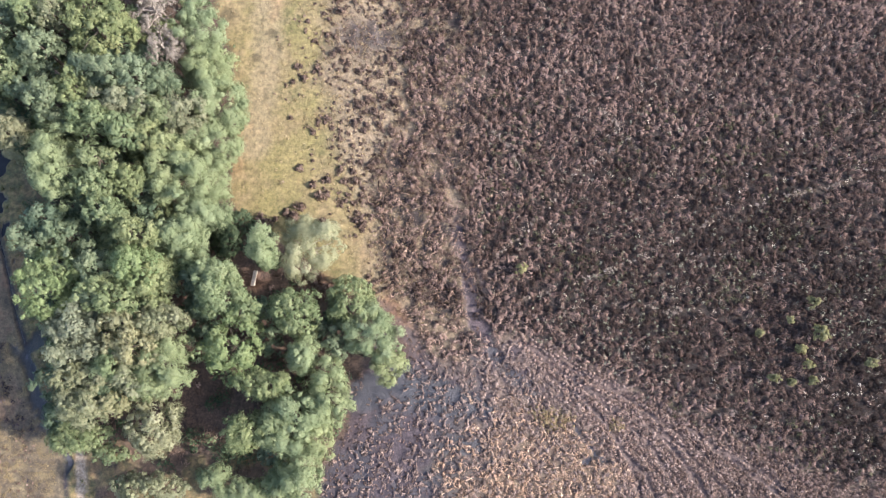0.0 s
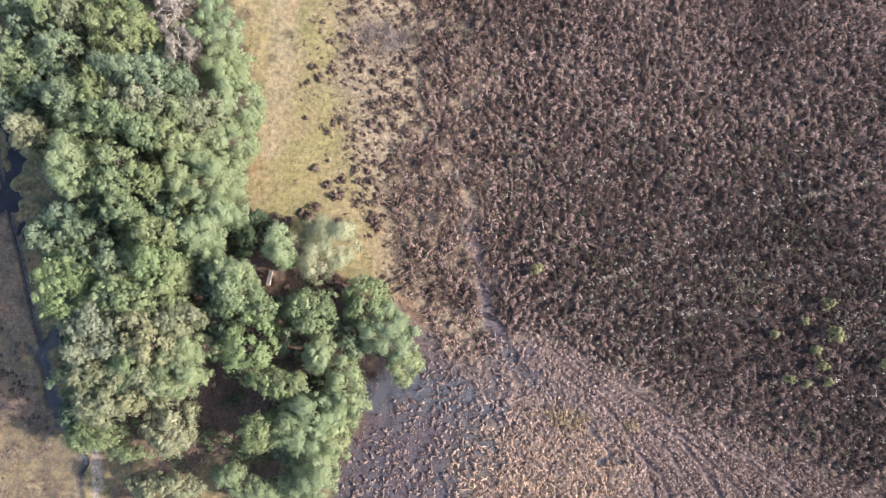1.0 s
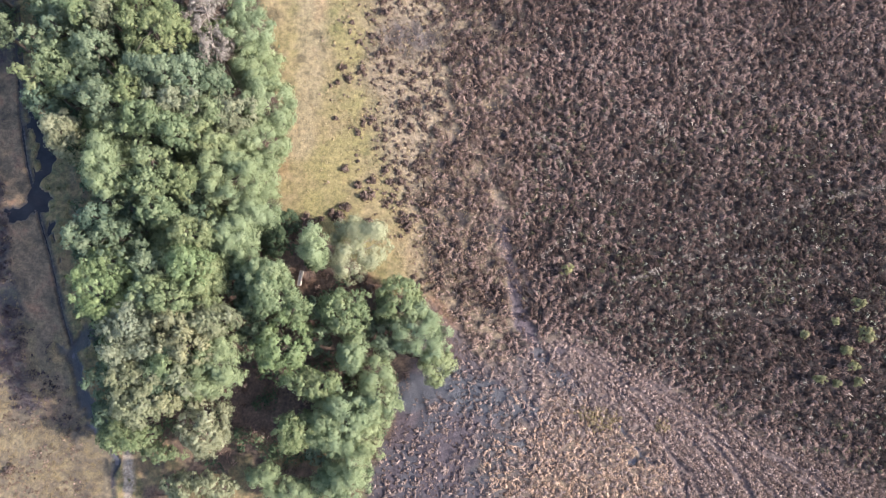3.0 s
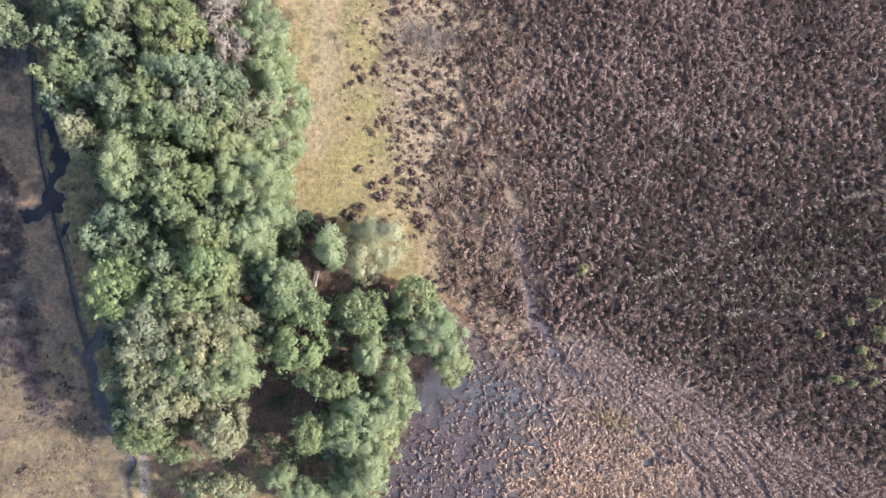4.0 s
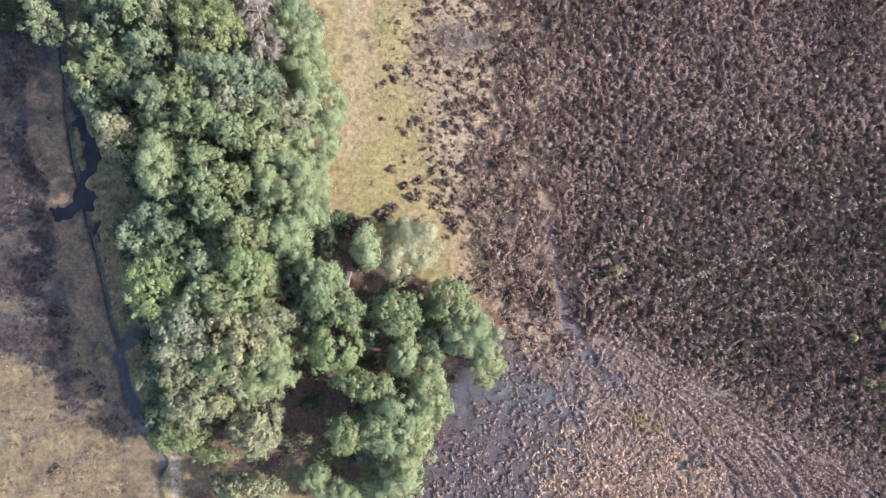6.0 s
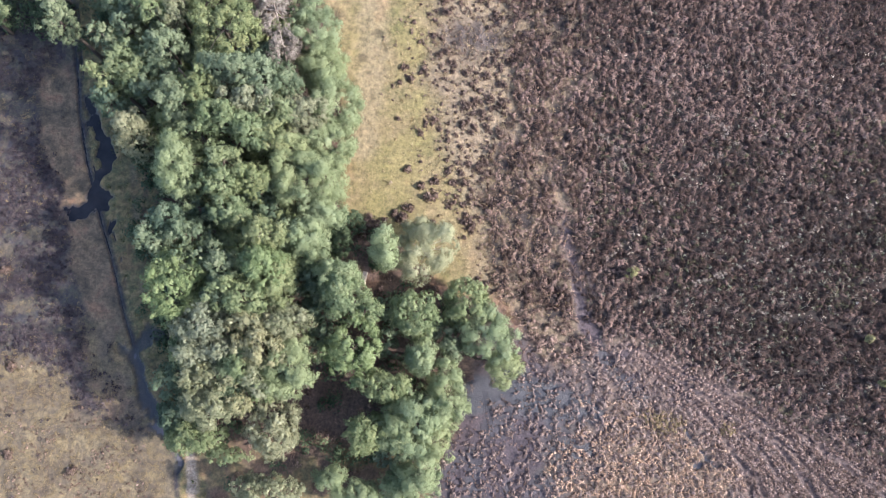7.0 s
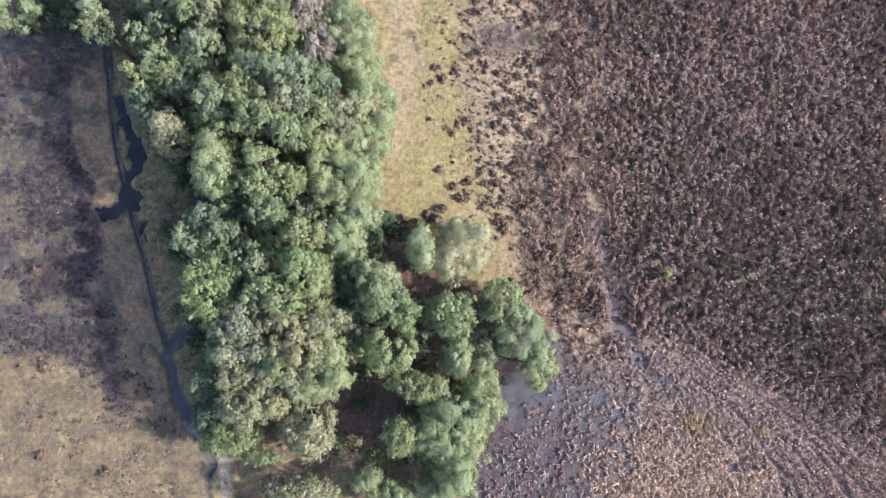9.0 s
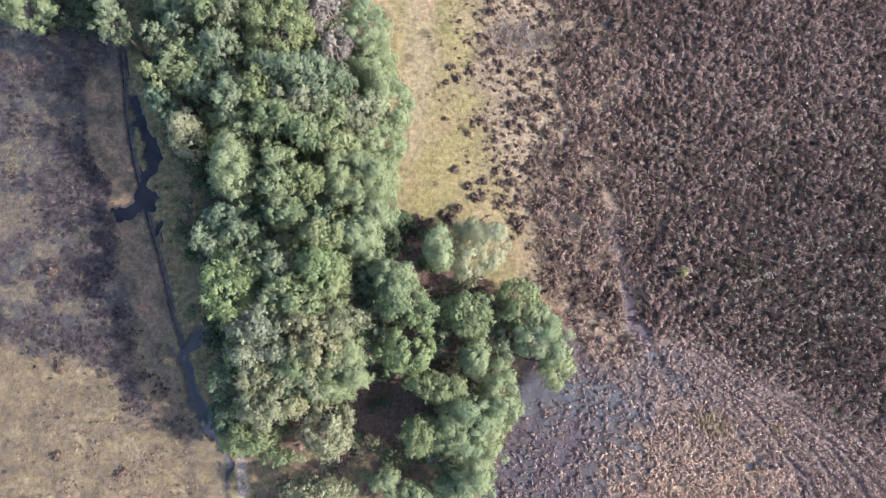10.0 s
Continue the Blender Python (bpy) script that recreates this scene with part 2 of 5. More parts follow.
def plan(x, y):
    """Weights of what covers the ground at x, y."""
    wx = (fbm(x, y, 3.0, 11) - 0.5) * 3.2
    wy = (fbm(x, y, 3.0, 21) - 0.5) * 3.2
    X, Y = x + wx, y + wy
    z = {}
    wood = smooth(0.6, -0.6, X - wood_right(Y) + 0.7 * smooth(15, 18, Y)) * smooth(-0.6, 0.6, X - wood_left(Y))
    left = smooth(0.5, -0.5, X - wood_left(Y))
    right = 1 - np.maximum(wood, left)
    above = smooth(-0.8, 0.8, Y - bog_edge(X))
    z["wood"], z["left"] = wood, left
    z["grass"] = right * above * smooth(2.5, -2.0, X - tuft_edge(Y) - 3.0)
    z["tufts"] = right * above * smooth(-0.5, 0.7, (X - tuft_edge(Y)) / (heath_edge(Y) - tuft_edge(Y)))
    z["heath"] = right * above * smooth(-1.2, 1.2, X - heath_edge(Y))
    z["bog"] = right * (1 - above)
    z["patch"] = right * smooth(-0.1, 0.7, blob(X, Y, -9.6, 36.0, 4.6, 3.0) + 0.8 * (fbm(x, y, 1.2, 57) - 0.5))
    below = bog_edge(x) - y
    fan = np.degrees(np.arctan2(y - 3.6 + 0.2 * wy, x - 7.0))
    reach = np.hypot(x - 7.0, y - 3.6)
    fan = fan + 0.35 * np.maximum(reach - 13, 0)
    z["ruts"] = z["bog"] * smooth(-52, -42, fan) * smooth(-6, -14, fan) * smooth(0.5, 2.5, reach)
    z["rut_row"] = 0.5 + 0.5 * np.sin(np.radians(fan) * 112 + 9.0 * fbm(x, y, 5.0, 75, 3) + 0.12 * reach)
    z["rut_line"] = smooth(0.27, 0.08, np.minimum.reduce([along(x + 0.12 * wx, y + 0.12 * wy, r) for r in RUTS]) + 0.12 * (fbm(x, y, 1.0, 76) - 0.5))
    z["below"] = below
    z["bare"] = right * (1 - above * smooth(4.5, 7.0, y)) * smooth(0.7, -0.7, x + 0.5 * wx - mud_edge(y + 0.4 * wy))
    z["orange"] = z["bog"] * np.clip(blob(X, Y, 11.5, -14.0, 13.0, 9.5) + 1.1 * (fbm(x, y, 3.5, 55) - 0.5), 0, 1) ** 0.7
    z["track"] = smooth(0.55, 0.25, along(x + 0.3 * wx, y + 0.3 * wy, TRACK) - 0.3 * smooth(12, 8, y)) * smooth(18, 13, y) * (1 - 0.65 * smooth(4.5, -1.5, y)) * (0.8 + 0.2 * smooth(0.35, 0.6, fbm(x, y, 1.4, 49)))
    z["red_mud"] = right * smooth(0.0, 0.5, blob(X, Y, -5.2, 4.6, 1.9, 3.0, 30))
    z["worn"] = smooth(1.1, 0.2, along(x + 0.5 * wx, y + 0.5 * wy, WORN)) * smooth(0.36, 0.55, fbm(x, y, 1.6, 53))
    z["ditch"] = x - ditch_x(y)
    z["track"] = np.maximum(z["track"], 0.6 * smooth(0.4, 0.15, along(x + 0.3 * wx, y + 0.3 * wy, SIDE_TRACK)))
    pools = np.maximum(0.9 - along(X, Y, POOL) / (0.62 + 0.5 * smooth(0.4, 0.62, fbm(x, y, 2.2, 43))), 0.9 - along(X, Y, POOL_ARM) / 1.1)
    pools = np.maximum.reduce([pools, blob(X, Y, -50.2, 15.6, 1.5, 1.7), blob(X, Y, -51.8, 24.8, 1.0, 1.4), blob(X, Y, -50.4, 21.2, 1.0, 1.2), blob(X, Y, -48.2, 12.2, 0.4, 1.3),
                               0.9 - along(X, Y, SHALLOWS) / (0.75 + 0.5 * smooth(-3, -8, y)), blob(X, Y, -42.2, 0.4, 3.2, 0.8), blob(X, Y, -41.0, -8.4, 1.7, 1.5), blob(X, Y, -39.0, -12.6, 0.6, 2.0)])
    pools = pools + 0.7 * (fbm(x, y, 1.1, 45) - 0.5) + 0.5 * (fbm(x, y, 0.5, 46, 2) - 0.5)
    broken = 0.5 * smooth(0.5, 0.62, fbm(x, y, 1.3, 47))
    pools = np.maximum(pools, (0.62 - np.abs(z["ditch"]) / 0.26 - 0.25 * broken) * smooth(-2, 1, y))
    pools = np.maximum(pools, (0.5 - np.abs(z["ditch"] - 0.65) / 0.25 - broken) * smooth(16, 19, y))
    pools = np.maximum(pools, (0.5 - np.abs(z["ditch"] - 1.0) / 0.25 - broken) * smooth(5, 8, y) * smooth(15, 13, y))
    z["left_pool"] = pools
    z["right_pool"] = np.maximum.reduce([blob(X, Y, 17.8, -10.5, 1.2, 0.55), 0.75 - along(X, Y, CHANNEL) / 0.34 - 0.45 * smooth(0.45, 0.62, fbm(x, y, 0.8, 139)), blob(X, Y, 15.6, -10.8, 0.9, 0.45)])
    # sunlit side of the edge stays tan, the shaded side is coloured darker
    z["dry"] = left * smooth(-1.0, 1.0, dry_lit_edge(X) - Y + 1.6 * (fbm(x, y, 2.4, 41) - 0.5)) * smooth(0.2, -0.6, z["ditch"])
    z["olive"] = left * (1 - z["dry"]) * smooth(-6.5, -4.0, z["ditch"] + wx) * smooth(3.5, 0.5, Y) * smooth(0.2, -0.4, z["ditch"])
    z["verge"] = left * smooth(0.3, 0.9, z["ditch"])
    z["strip"] = left * smooth(-0.5, 0.5, x + 0.45 * wx - strip_left(y)) * smooth(0.2, -0.3, z["ditch"]) * smooth(-1.5, 2.0, Y) * smooth(31, 28, Y)
    z["trail"] = np.maximum.reduce([smooth(0.32, 0.12, along(x + 0.12 * wx, y + 0.1 * wy, t)) for t in TRAILS]) * (0.35 + 0.65 * smooth(0.4, 0.6, fbm(x, y, 2.5, 59)))
    return z


# ---- materials ----
def ground_material():
    s = Shader("heath_ground")
    fine, middle, wide = s.noise(0.25, 5.0, 0.7), s.noise(1.6, 4.0), s.noise(7.0, 3.0)
    colour = s.ramp(fine, (0.3, (0.02, 0.015, 0.013)), (0.7, (0.054, 0.039, 0.033)))
    sand = s.ramp(fine, (0.3, (0.2, 0.15, 0.096)), (0.7, (0.35, 0.275, 0.185)))
    turf = s.ramp(s.noise(4.5, 5.0, 0.55), (0.38, (0.215, 0.168, 0.076)), (0.5, (0.2, 0.167, 0.064)), (0.62, (0.165, 0.15, 0.052)))
    turf = s.mix(s.ramp(s.noise(1.1, 6.0, 0.7), (0.46, (0.0, 0.0, 0.0)), (0.64, (0.6, 0.6, 0.6))), turf, (0.238, 0.18, 0.1))
    turf = s.mix(s.maths("MULTIPLY", fine, 0.6), turf, s.ramp(wide, (0.42, (0.265, 0.205, 0.13)), (0.58, (0.15, 0.14, 0.062))))
    litter = s.ramp(fine, (0.3, (0.058, 0.04, 0.03)), (0.55, (0.118, 0.078, 0.056)), (0.75, (0.19, 0.13, 0.094)))
    mud = s.ramp(fine, (0.3, (0.027, 0.0205, 0.026)), (0.5, (0.054, 0.041, 0.049)), (0.7, (0.09, 0.07, 0.08)))
    straw = s.ramp(s.noise(2.4, 6.0, 0.65), (0.36, (0.075, 0.056, 0.042)), (0.46, (0.145, 0.11, 0.067)), (0.56, (0.225, 0.176, 0.093)), (0.66, (0.31, 0.248, 0.136)))
    straw = s.mix(s.maths("MULTIPLY", fine, 0.45), straw, (0.15, 0.115, 0.07))
    straw = s.mix(s.ramp(s.noise(0.9, 6.0, 0.75), (0.48, (0.0, 0.0, 0.0)), (0.62, (0.65, 0.65, 0.65))), straw, (0.11, 0.087, 0.062))
    straw = s.mix(s.ramp(s.noise(3.4, 4.0, 0.6), (0.44, (0.45, 0.45, 0.45)), (0.56, (0.0, 0.0, 0.0))), straw, (0.125, 0.101, 0.07))
    # peat colours, with the bluish cast of the wood's shade in the darks
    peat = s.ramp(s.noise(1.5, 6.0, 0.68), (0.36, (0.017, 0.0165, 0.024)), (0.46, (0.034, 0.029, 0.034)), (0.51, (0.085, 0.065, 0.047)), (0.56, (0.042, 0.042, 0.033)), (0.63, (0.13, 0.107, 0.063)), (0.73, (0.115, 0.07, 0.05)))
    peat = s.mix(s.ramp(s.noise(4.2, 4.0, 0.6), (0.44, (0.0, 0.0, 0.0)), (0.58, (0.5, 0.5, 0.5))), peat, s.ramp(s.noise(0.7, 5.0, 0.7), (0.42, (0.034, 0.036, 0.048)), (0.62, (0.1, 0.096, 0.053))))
    verge = s.ramp(s.noise(0.8, 4.0), (0.35, (0.24, 0.172, 0.082)), (0.5, (0.16, 0.13, 0.056)), (0.65, (0.1, 0.1, 0.045)))
    # the heather floor's dark bluish stops carry the wood's shade too
    for name, c in (("left", peat), ("strip", s.ramp(s.noise(2.6, 6.0, 0.6), (0.36, (0.08, 0.06, 0.039)), (0.46, (0.135, 0.098, 0.06)), (0.54, (0.19, 0.132, 0.08)), (0.64, (0.215, 0.125, 0.076)))), ("verge", verge), ("heathy_shade", s.ramp(s.noise(1.3, 6.0, 0.7), (0.34, (0.021, 0.022, 0.032)), (0.44, (0.045, 0.038, 0.047)), (0.52, (0.082, 0.056, 0.05)), (0.58, (0.05, 0.052, 0.058)), (0.66, (0.125, 0.104, 0.072)))), ("dry", straw), ("bog", mud), ("sandy", sand), ("turf", turf), ("wood", litter), ("glade", verge),
                    ("orange", straw), ("track", s.ramp(fine, (0.3, (0.06, 0.046, 0.053)), (0.7, (0.13, 0.1, 0.112))))):
        colour = s.mix(s.attribute(name), colour, c)
    colour = s.mix(s.maths("MULTIPLY", s.attribute("yellowish"), 0.6), colour, s.ramp(fine, (0.3, (0.165, 0.142, 0.05)), (0.7, (0.27, 0.235, 0.095))))
    colour = s.mix(s.maths("MULTIPLY", s.attribute("beige"), 0.55), colour, s.ramp(fine, (0.3, (0.22, 0.175, 0.11)), (0.7, (0.31, 0.25, 0.165))))
    colour = s.mix(s.maths("MULTIPLY", s.attribute("rust"), 0.7), colour, (0.26, 0.14, 0.075))
    colour = s.mix(s.attribute("pinkish"), colour, s.ramp(fine, (0.3, (0.17, 0.115, 0.095)), (0.7, (0.3, 0.215, 0.18))))
    colour = s.mix(s.attribute("silt"), colour, s.ramp(fine, (0.3, (0.24, 0.19, 0.145)), (0.7, (0.42, 0.35, 0.29))))
    colour = s.mix(s.maths("MULTIPLY", s.attribute("spot"), 0.75), colour, (0.085, 0.07, 0.036))
    grain = s.tree.nodes.new("ShaderNodeMix")
    grain.data_type, grain.blend_type = "RGBA", "MULTIPLY"
    s.put(grain.inputs["Factor"], 0.8)
    s.put(grain.inputs[6], colour)
    s.put(grain.inputs[7], s.ramp(s.noise(0.55, 8.0, 0.8), (0.38, (0.5, 0.48, 0.49)), (0.5, (1.0, 1.0, 1.0)), (0.62, (1.6, 1.56, 1.48))))
    colour = grain.outputs[2]
    # dark wet mud, its base colour blued to stand for reflected sky
    colour = s.mix(s.maths("MULTIPLY", s.attribute("wet"), 0.85), colour, (0.032, 0.037, 0.048))
    s.bump(s.maths("ADD", fine, s.noise(0.08, 3.0)), 0.8, 0.08)
    rough = s.maths("SUBTRACT", 0.95, s.maths("MULTIPLY", s.attribute("wet"), 0.6))
    return s.finish(colour, rough, 0.25)


def water_material(name, deep, bed):
    s = Shader(name)
    s.bump(s.noise(0.5, 2.0), 0.05, 0.02)
    s.bsdf.inputs["IOR"].default_value = 1.33
    return s.finish(s.ramp(s.noise(2.0), (0.3, deep), (0.7, bed)), 0.08, 0.35)


def wood_material():
    s = Shader("weathered_wood")
    return s.finish(s.ramp(s.noise(0.2, 5.0), (0.3, (0.48, 0.41, 0.34)), (0.7, (0.66, 0.59, 0.51))), 0.8)


GROUND, PLANK = ground_material(), wood_material()
WATER = water_material("dark_water", (0.012, 0.013, 0.018), (0.03, 0.03, 0.035))
SHALLOW = water_material("muddy_water", (0.06, 0.062, 0.075), (0.11, 0.105, 0.115))
BARK = bark_material("brown_bark", (0.04, 0.033, 0.028), (0.09, 0.075, 0.062))
GREY_BARK = bark_material("grey_bark", (0.16, 0.13, 0.11), (0.34, 0.30, 0.27))
LEAVES = {
    "green": leaf_material("green_leaves", (0.112, 0.143, 0.076), (0.184, 0.218, 0.118), (0.25, 0.278, 0.157), 0.32, each=0.06),
    "blue": leaf_material("blue_green_needles", (0.104, 0.132, 0.087), (0.174, 0.208, 0.133), (0.236, 0.268, 0.178), 0.32, each=0.06),
    "yellow": leaf_material("yellow_green_leaves", (0.12, 0.144, 0.078), (0.198, 0.226, 0.124), (0.266, 0.29, 0.172), 0.32, each=0.06),
    "pale": leaf_material("pale_green_leaves", (0.155, 0.185, 0.105), (0.225, 0.26, 0.147), (0.275, 0.305, 0.182), 0.32, each=0.06),
    "birch": leaf_material("thin_pale_leaves", (0.18, 0.19, 0.117), (0.272, 0.283, 0.177), (0.35, 0.357, 0.237), 0.28, each=0.06),
    "olive": leaf_material("olive_tan_leaves", (0.131, 0.136, 0.0824), (0.216, 0.221, 0.135), (0.291, 0.287, 0.196), 0.32, each=0.06),
    "teal": leaf_material("dark_teal_needles", (0.066, 0.097, 0.067), (0.125, 0.163, 0.108), (0.19, 0.225, 0.15), 0.3, each=0.06),
    "lime": leaf_material("lime_green_leaves", (0.112, 0.147, 0.07), (0.185, 0.228, 0.112), (0.25, 0.29, 0.155), 0.32, each=0.06),
    "grey": leaf_material("grey_green_leaves", (0.128, 0.138, 0.096), (0.208, 0.218, 0.149), (0.272, 0.278, 0.198), 0.32, each=0.06),
    "tan": leaf_material("tan_yellow_leaves", (0.162, 0.156, 0.095), (0.265, 0.255, 0.155), (0.345, 0.33, 0.22), 0.34, each=0.06),
    "brown": leaf_material("withered_brown_leaves", (0.115, 0.1, 0.088), (0.2, 0.178, 0.158), (0.3, 0.272, 0.245), 0.15, each=0.25),
    "gorse": leaf_material("gorse_green", (0.085, 0.085, 0.045), (0.17, 0.165, 0.08), (0.36, 0.335, 0.175), 0.1),
    "under": leaf_material("dark_undergrowth", (0.028, 0.046, 0.028), (0.064, 0.092, 0.052), (0.115, 0.145, 0.08), 0.2),
}
HEATHER = leaf_material("dark_heather_twigs", (0.034, 0.024, 0.021), (0.098, 0.066, 0.0565), (0.225, 0.158, 0.138), 0.05, 0.08, 0.08)
PINK_HEATHER = leaf_material("pinkish_heather_twigs", (0.05, 0.033, 0.026), (0.17, 0.117, 0.092), (0.37, 0.27, 0.222), 0.06, 0.08, 0.26)
# Heather purple, darkened and blued for the shade beside the wood.
FIELD_HEATHER = leaf_material("shade_tinted_field_heather", (0.023, 0.0205, 0.028), (0.058, 0.047, 0.056), (0.15, 0.119, 0.12), 0.06, 0.08, 0.3)
BROWN_HEATHER = leaf_material("brown_heather_twigs", (0.06, 0.043, 0.036), (0.145, 0.104, 0.086), (0.29, 0.22, 0.186), 0.06, 0.08, 0.25)
RUT_HEATHER = leaf_material("bleached_pink_heather", (0.09, 0.062, 0.052), (0.25, 0.177, 0.15), (0.43, 0.33, 0.29), 0.08, 0.08, 0.16)
TWIGS = leaf_material("grey_dead_twigs", (0.14, 0.11, 0.093), (0.23, 0.188, 0.163), (0.36, 0.308, 0.274), 0.0, 0.1, 0.3)
BLEACHED = leaf_material("bleached_grass", (0.30, 0.24, 0.19), (0.45, 0.38, 0.31), (0.62, 0.55, 0.47), 0.1, 0.1, 0.3)
TUSSOCK = leaf_material("pale_tussock_grass", (0.125, 0.092, 0.082), (0.245, 0.184, 0.163), (0.37, 0.292, 0.261), 0.08, 0.08, 0.16)
STRAW = leaf_material("dry_straw_grass", (0.13, 0.092, 0.055), (0.275, 0.212, 0.125), (0.43, 0.355, 0.23), 0.15, 0.1, 0.3)
FIELD_STRAW = leaf_material("tan_field_grass", (0.15, 0.112, 0.068), (0.24, 0.186, 0.105), (0.31, 0.248, 0.145), 0.15, 0.05, 0.2)
PEACH = leaf_material("dry_peach_grass", (0.2, 0.132, 0.098), (0.41, 0.285, 0.207), (0.57, 0.43, 0.33), 0.12, 0.08, 0.16)
VERGE = leaf_material("rough_verge_grass", (0.06, 0.07, 0.03), (0.13, 0.125, 0.058), (0.26, 0.21, 0.11), 0.15)
LICHEN = leaf_material("grey_green_tufts", (0.11, 0.11, 0.085), (0.2, 0.2, 0.15), (0.36, 0.355, 0.28), 0.05)
GREENERY = leaf_material("bilberry_green", (0.035, 0.036, 0.02), (0.085, 0.085, 0.048), (0.19, 0.18, 0.11), 0.1)

# ---- the ground ----
STEP = 0.28


def spread(lo, hi):
    """Even steps between lo and hi, then growing ones out to the horizon."""
    far = np.cumsum(STEP * 1.45 ** np.arange(1, 24))
    return np.concatenate([(lo - far)[::-1], np.arange(lo, hi, STEP), hi + far])


def finer(steps, lo, hi):
    """Halves the steps between lo and hi."""
    middle = (steps[:-1] + steps[1:]) / 2
    return np.sort(np.concatenate([steps, middle[(middle > lo) & (middle < hi)]]))


def ground_height(x, y, z=None):
    z = z or plan(x, y)
    h = (fbm(x, y, 9.0, 51) - 0.5) * 0.35 + (fbm(x, y, 1.2, 61, 3) - 0.5) * 0.14
    h = h + z["bog"] * (fbm(x, y, 0.8, 71, 2) - 0.5) * 0.2
    h = h - z["track"] * 0.16 + z["ruts"] * 0.12 * (z["rut_row"] - 0.6) - 0.16 * z["rut_line"]
    h = h - 0.30 * smooth(-0.1, 0.35, z["left_pool"]) - 0.32 * smooth(0.0, 0.4, z["right_pool"])
    return h


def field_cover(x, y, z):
    """Where heather and its shade-tinted floor lie in the field beyond the ditch."""
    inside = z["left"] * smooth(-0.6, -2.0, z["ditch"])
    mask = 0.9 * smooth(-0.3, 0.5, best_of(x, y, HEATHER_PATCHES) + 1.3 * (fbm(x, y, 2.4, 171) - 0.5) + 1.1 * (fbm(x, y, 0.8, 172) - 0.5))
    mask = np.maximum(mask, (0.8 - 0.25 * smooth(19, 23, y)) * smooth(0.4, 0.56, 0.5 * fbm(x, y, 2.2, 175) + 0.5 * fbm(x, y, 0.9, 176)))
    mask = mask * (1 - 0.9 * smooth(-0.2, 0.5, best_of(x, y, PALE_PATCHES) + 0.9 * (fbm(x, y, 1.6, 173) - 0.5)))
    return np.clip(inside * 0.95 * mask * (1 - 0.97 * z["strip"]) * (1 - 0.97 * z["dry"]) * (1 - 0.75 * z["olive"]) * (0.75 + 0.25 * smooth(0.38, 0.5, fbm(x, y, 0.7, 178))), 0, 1)


